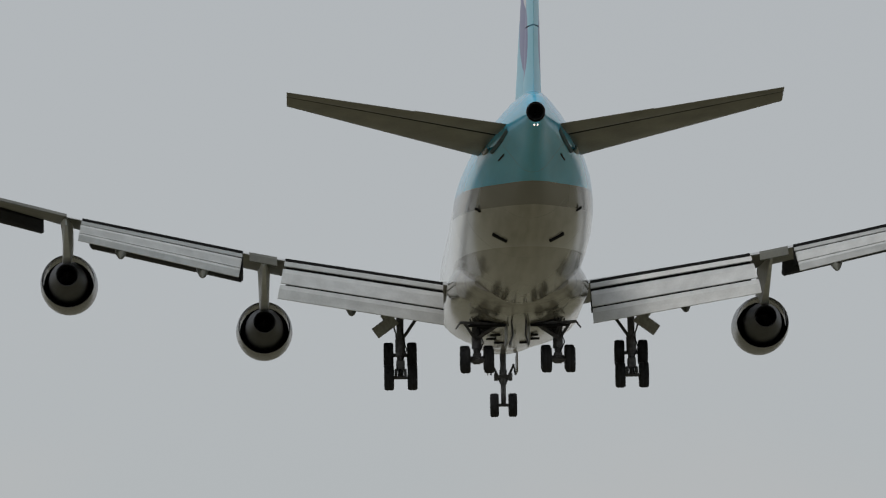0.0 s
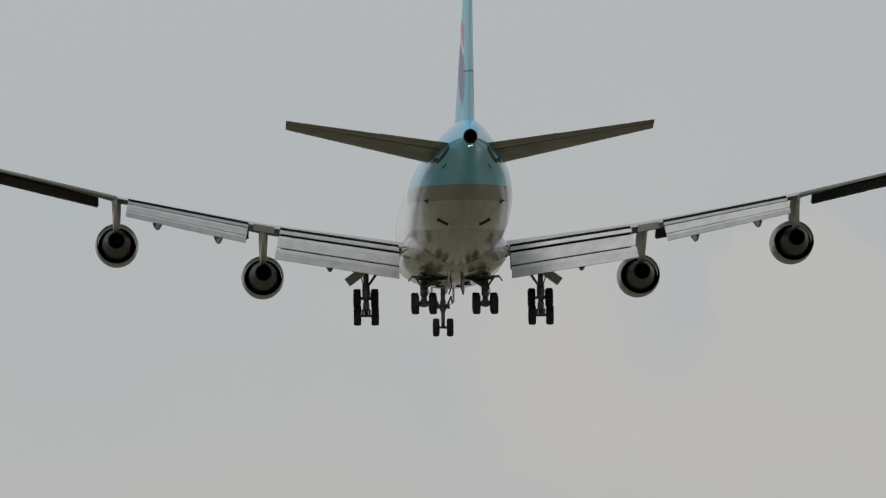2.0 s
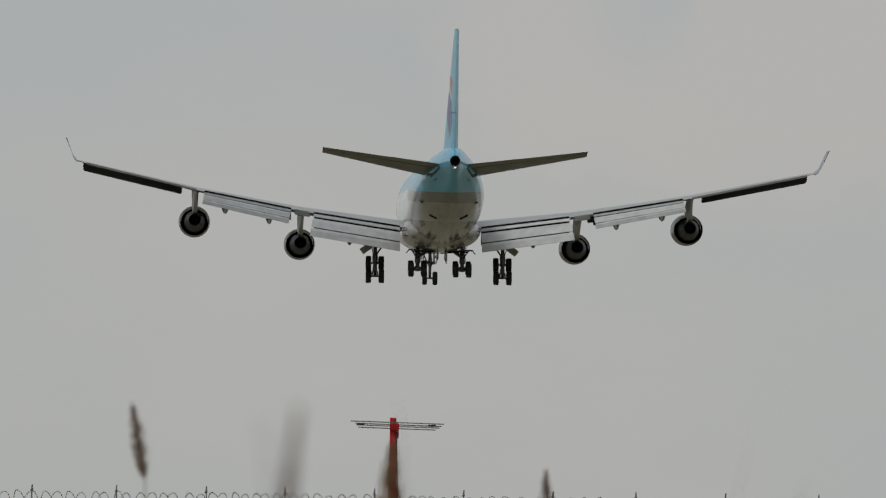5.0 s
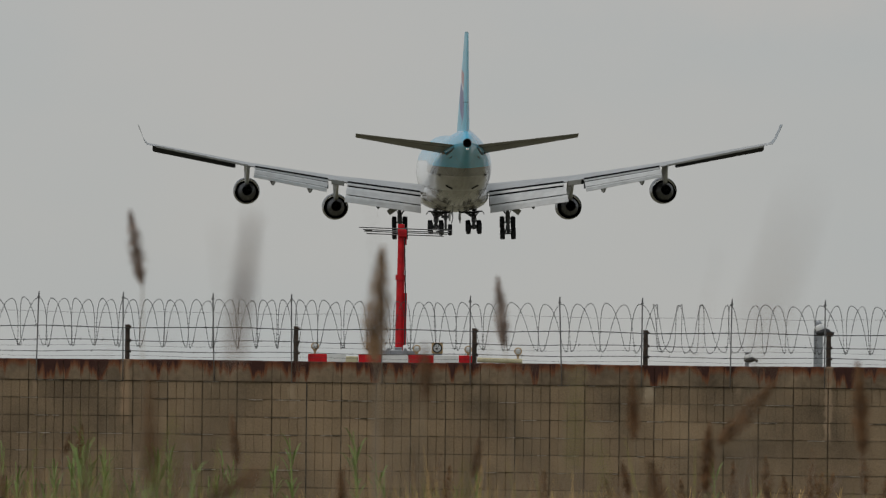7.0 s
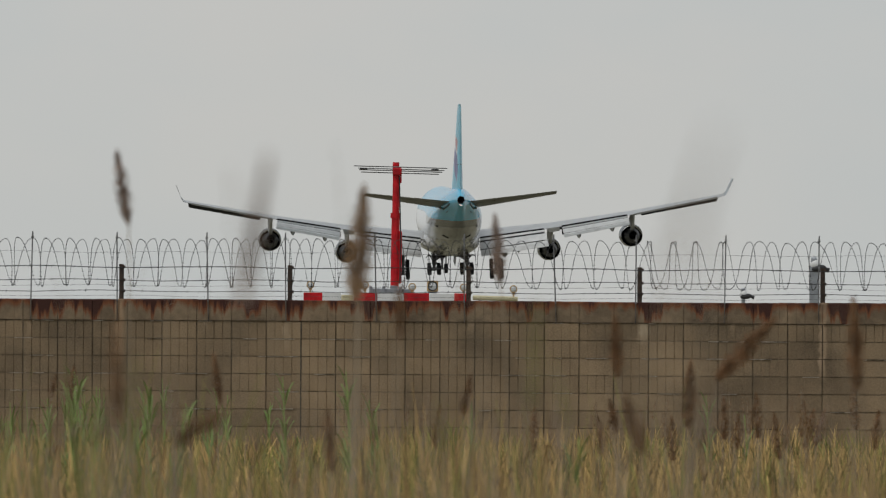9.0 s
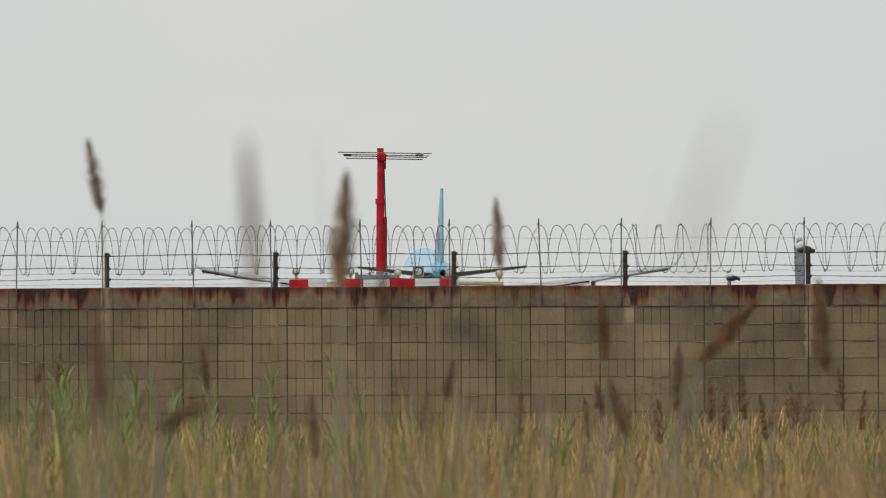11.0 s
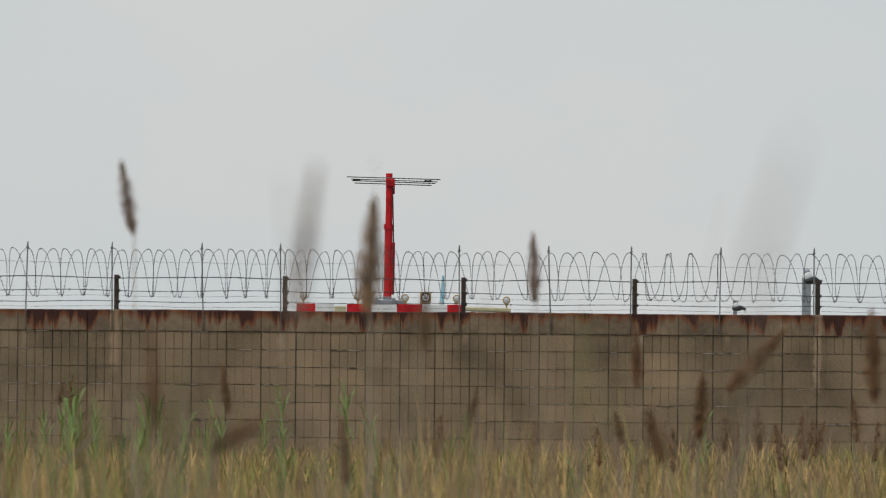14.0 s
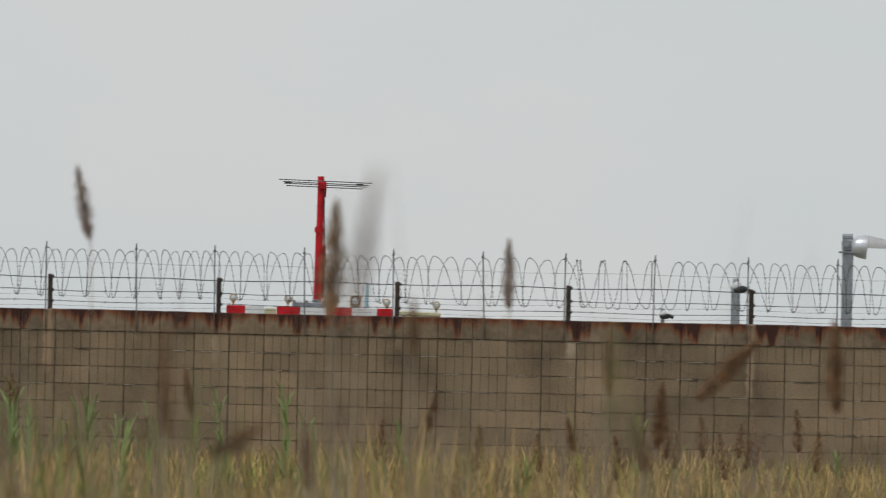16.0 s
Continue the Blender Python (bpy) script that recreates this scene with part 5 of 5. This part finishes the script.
# ---- grass and weeds ----
def blades(name, count, area, height, width, material, label, seed, dense=None, lean=0.35):
    """Many curved blades in one mesh; area: nearest and farthest y, slope of the sides."""
    r = np.random.RandomState(seed)
    y = r.uniform(area[0], area[1], count)
    x = r.uniform(area[2], area[3], count) * (y if area[4] else 1.0)
    if dense is not None:
        keep = np.array([noise.noise(Vector((px * dense[0], py * dense[0] * 0.4, seed))) > dense[1] for px, py in zip(x, y)])
        x, y = x[keep], y[keep]
    n = len(x)
    h = height * r.uniform(0.55, 1.15, n) * np.array([0.95 + 0.42 * noise.noise(Vector((px * 0.9, py * 0.12, seed + 5.5))) for px, py in zip(x, y)])
    ang = r.uniform(0, 2 * np.pi, n)
    ln = r.uniform(0.05, lean, n) * h
    w = width * r.uniform(0.6, 1.3, n)
    face = r.uniform(-0.7, 0.7, n)
    dx, dy = np.cos(ang) * ln, np.sin(ang) * ln
    wx, wy = np.cos(face) * w, np.sin(face) * w
    co = np.zeros((n, 6, 3))
    for k, (f, ww) in enumerate(((0.0, 0.8), (0.55, 1.0), (1.0, 0.12))):
        cx, cy, cz = x + dx * f * f, y + dy * f * f, h * f * (1 - 0.1 * f)
        co[:, 2 * k] = np.stack([cx - wx * ww, cy - wy * ww, cz], 1)
        co[:, 2 * k + 1] = np.stack([cx + wx * ww, cy + wy * ww, cz], 1)
    idx = np.arange(n)[:, None] * 6
    faces = np.concatenate([idx + np.array([[0, 1, 3, 2]]), idx + np.array([[2, 3, 5, 4]])])
    me = bpy.data.meshes.new(name)
    me.from_pydata(co.reshape(-1, 3).tolist(), [], faces.tolist())
    me.materials.append(material)
    return tagged(new(name, me), label, "grass", kind="stuff")


blades("dry_grass", 40000, (34, 105.6, -0.062, 0.072, True), 0.62, 0.0085, M_STRAW, "dense dry straw-yellow grass before the wall", 1)
blades("green_grass", 26000, (40, 105.6, -0.062, 0.072, True), 0.66, 0.008, M_GREEN, "yellow-green grass mixed into the dry stand", 2, dense=(0.55, 0.02))
blades("near_grass", 14000, (11, 38, -0.06, 0.07, True), 1.0, 0.0055, M_STRAW, "tall dry grass close to the camera", 7, lean=0.2)
blades("near_green_grass", 1700, (9, 40, -0.06, 0.03, True), 0.99, 0.0048, M_GREEN, "tall green grass close to the camera", 8, dense=(1.5, -0.08), lean=0.2)
blades("tall_grass_stalks", 700, (7, 40, -0.06, 0.07, True), 1.17, 0.0026, M_STEM, "sparse tall dry stalks close to the camera", 9, lean=0.16)
blades("field_grass", 26000, (-6, 105, -42, 42, False), 0.5, 0.009, M_STRAW, "thin dry grass over the wider field", 3)


def build_weed(x, y, h, seed):
    r = random.Random(seed)
    weed = tagged(empty("weed", pose(x, y, 0)), "tall fresh green weed before the wall", "plant", "green weeds")
    bm = bmesh.new()
    tube(bm, [(0, 0, 0), (0.01, 0, h * 0.5), (0.02 * r.choice((-1, 1)), 0, h)], 0.004, 5)
    part("stem", bm, M_WEED, weed)
    for k in range(r.randint(11, 18)):
        bm = bmesh.new()
        z = h * r.uniform(0.35, 0.97)
        a = r.uniform(0, 6.28)
        ln = r.uniform(0.2, 0.46)
        prev = None
        for i in range(5):
            f = i / 4
            c = Vector((math.cos(a) * ln * 0.3 * f, math.sin(a) * ln * 0.3 * f, z - 0.1 + ln * (1.0 * f - 0.5 * f * f)))
            w = 0.0078 * math.sin(math.pi * (0.15 + 0.82 * f))
            s = Vector((-math.sin(a), math.cos(a), 0)) * w
            row = [bm.verts.new(c + s), bm.verts.new(c - Vector((0, 0, w * 0.5))), bm.verts.new(c - s)]
            if prev:
                bm.faces.new((prev[0], prev[1], row[1], row[0]))
                bm.faces.new((prev[1], prev[2], row[2], row[1]))
            prev = row
        part("leaf", bm, M_WEED, weed, smooth=False)
    return weed


rng = random.Random(5)
for i in range(34):
    y = rng.uniform(82, 104)
    if i < 26:
        x = rng.uniform(-0.052, -0.02) * y
    else:
        x = rng.uniform(-0.02, 0.05) * y
    build_weed(x, y, rng.uniform(0.6, 1.22 if i < 26 else 0.95), i)

# tall clumps close under the wall: slope of the sight line, spread, height, how many
for slope, spread, h, count in ((-0.0346, 0.005, 1.5, 9), (-0.040, 0.004, 1.15, 6), (-0.0166, 0.003, 1.32, 2), (-0.0093, 0.0006, 1.45, 2), (-0.006, 0.0006, 1.2, 2), (0.0283, 0.0005, 1.12, 1)):
    for k in range(count):
        y = rng.uniform(46, 82)
        h = 1.15 + (h - 1.15) * y / 98
        build_weed((slope + rng.uniform(-spread, spread)) * y, y, h * rng.uniform(0.72, 1.0), 100 + k)
for i in range(8):
    y = rng.uniform(40, 66)
    x = rng.choice((rng.uniform(-0.05, -0.018), rng.uniform(-0.05, -0.018), rng.uniform(-0.01, 0.03))) * y
    build_weed(x, y, rng.uniform(0.8, 1.02), 60 + i)

# ---- the wall's blocks: four ribs each, laid in straight columns ----
def block_mesh(deep, gap):
    bm = bmesh.new()
    w, h = BLOCK - 0.0085, COURSE - 0.0085
    rib = w / 4
    prof = []
    for i in range(4):
        a = -w / 2 + i * rib
        prof += [(a + (0.002 if i == 0 else gap), -0.0), (a + rib - (0.002 if i == 3 else gap), -0.0)]
        if i < 3:
            prof.append((a + rib, deep))
    lo = [bm.verts.new((p, q, 0)) for p, q in prof]
    hi = [bm.verts.new((p, q, h)) for p, q in prof]
    for i in range(len(prof) - 1):
        bm.faces.new((lo[i], lo[i + 1], hi[i + 1], hi[i]))
    back = [bm.verts.new((s * w / 2, 0.03, z)) for z in (0, h) for s in (-1, 1)]
    bm.faces.new((lo[0], hi[0], back[2], back[0]))
    bm.faces.new((lo[-1], back[1], back[3], hi[-1]))
    bm.faces.new([*hi, back[3], back[2]])
    bm.faces.new([*lo[::-1], back[0], back[1]])
    bmesh.ops.recalc_face_normals(bm, faces=bm.faces)
    me = bpy.data.meshes.new("block")
    bm.to_mesh(me)
    bm.free()
    me.materials.append(M_BLOCK)
    return me


# ribs are crisp, worn or nearly filled
BLOCKS = [block_mesh(0.010, 0.007), block_mesh(0.007, 0.006), block_mesh(0.0045, 0.006), block_mesh(0.002, 0.005)]
BLOCK_ME = BLOCKS[0]
COURSES = int((WALL_TOP - COPING) / COURSE)
rng = random.Random(3)
far_v, far_f = [], []
tv = [tuple(v.co) for v in BLOCK_ME.vertices]
tf = [tuple(p.vertices) for p in BLOCK_ME.polygons]
for c in range(COURSES):
    z = WALL_TOP - COPING - (c + 1) * COURSE + 0.004
    for k in range(-160, 161):
        x = ANCHOR + (k + 0.5) * BLOCK
        if abs(x) > HALF - 0.3:
            continue
        y = WALL_Y + rng.uniform(-0.003, 0.004)
        if c < 8 and -6.3 < x < 7.4:
            ob = new("block", BLOCKS[min(3, max(0, int(1.95 + 4.5 * noise.noise(Vector((x * 0.55, 3.3, z * 0.9))) + rng.uniform(-1.2, 1.2))))])
            ob.parent = wall
            ob.location = (x, y, z)
        else:
            n0 = len(far_v)
            far_v += [(a + x, b + y, d + z) for a, b, d in tv]
            far_f += [tuple(i + n0 for i in f) for f in tf]
me = bpy.data.meshes.new("wall_blocks")
me.from_pydata(far_v, [], far_f)
me.materials.append(M_BLOCK_FAR)
far = new("wall_blocks", me)
far.parent = wall
tagged(far, kind="stuff")

# ---- movement ----
# Seconds, degrees by which the wind bends each reed to the right, and how far it sinks.
SWAY = {
    "a": [(0, -0.5), (5.5, -0.66), (6, -0.54), (7, -0.32), (8, -0.2), (8.5, -0.83), (9, 0.04), (11.5, -1.0), (12, 0.0), (13, -0.23), (14, -0.58), (15, -0.37), (16, -1.46, -0.013)],
    "b": [(0, -0.3), (5.5, -0.33), (7, -0.23), (9, 0.05), (11.5, 0.08), (12, -0.39), (12.5, 0.0), (13.5, -0.73), (14.5, -0.33), (15, -0.2), (15.5, -2.1), (16, -1.83)],
    "c": [(0, 0.0), (5.5, 0.08), (7, -4.09), (9, -2.79), (11.5, -0.63), (12.5, 0.0), (13, -0.92, -0.012), (14, -0.09, -0.022), (15, -0.65, -0.022), (16, 1.2, -0.022)],
    "d": [(0, -2.0), (7, -2.19), (9, -0.44), (11.5, -0.65), (12.5, 0.0), (13, 0.41), (14, -0.62), (15, -1.02), (16, 0.33)],
    "e": [(0, -0.2), (7, -0.24), (9, 1.1), (11.5, -0.92), (12.5, 0.0), (13, 1.81), (13.5, 1.09), (14.5, 2.02), (16, 1.0)],
    "f": [(0, 0.7), (5.5, 0.55), (7, 0.77), (9, 2.83), (11.5, 3.9), (12.5, 0.0), (13, 0.63), (13.5, 1.9), (14, 2.26), (14.5, 2.37), (15, 0.4), (16, 1.8)],
    "g": [(0, 4.2), (5.5, 4.0), (7, 1.75), (8, 2.15), (9, 2.25), (11.5, 2.95), (12.5, 0.04), (14, 0.97), (14.5, 1.38), (15, -4.1), (15.5, -2.0), (16, 1.0)],
    "h": [(0, -0.4), (9, -0.44), (11.5, -0.06), (13, 0.21), (14, 0.54), (15, -0.56), (16, 1.49)],
    "i": [(0, 0.6), (6, -0.4), (9, 0.5), (12, -0.1), (14, 0.4), (16, 1.0)],
    "j": [(0, -0.5), (6, 0.5), (9, -0.4), (12, 0.2), (14, 0.3), (16, 0.9)],
    "l": [(0, 0.3), (6, -0.5), (9, 0.3), (12, 0.0), (14, 0.5), (16, -0.2)],
    "n": [(0, -0.3), (6, 0.3), (9, -0.3), (12, 0.1), (14, -0.3), (16, 0.4)],
}


# Seconds and degrees by which the slack plume of one reed flops over on its stem.
FLOP = [(0, 12), (5.5, 15), (7, 14), (9, 15), (11.5, 0), (12.5, 0), (13, 0), (13.5, 4), (14, 14), (14.5, 15), (15, 8), (16, 14)]


def motions():
    walk(airliner, [(t, attitude(x, y, z, a, b, c)) for t, x, y, z, a, b, c in FLIGHT])
    for key, rows in SWAY.items():
        x, y = REEDS[key][:2]
        walk(reeds[key], [(row[0], pose(x, y, sum(row[2:]), 0, row[1], 0)) for row in rows])

    x, y, z, length, width, lean, mauve = REEDS["f"]
    neck = (-math.sin(radians(lean)) * length / 2, 0, z - math.cos(radians(lean)) * length / 2)
    plume = next(ob for ob in reeds["f"].children if ob.name.startswith("plume"))
    walk(plume, [(t, pose(*neck) @ pose(0, 0, 0, 0, a, 0) @ pose(*[-c for c in neck])) for t, a in FLOP])


motions()
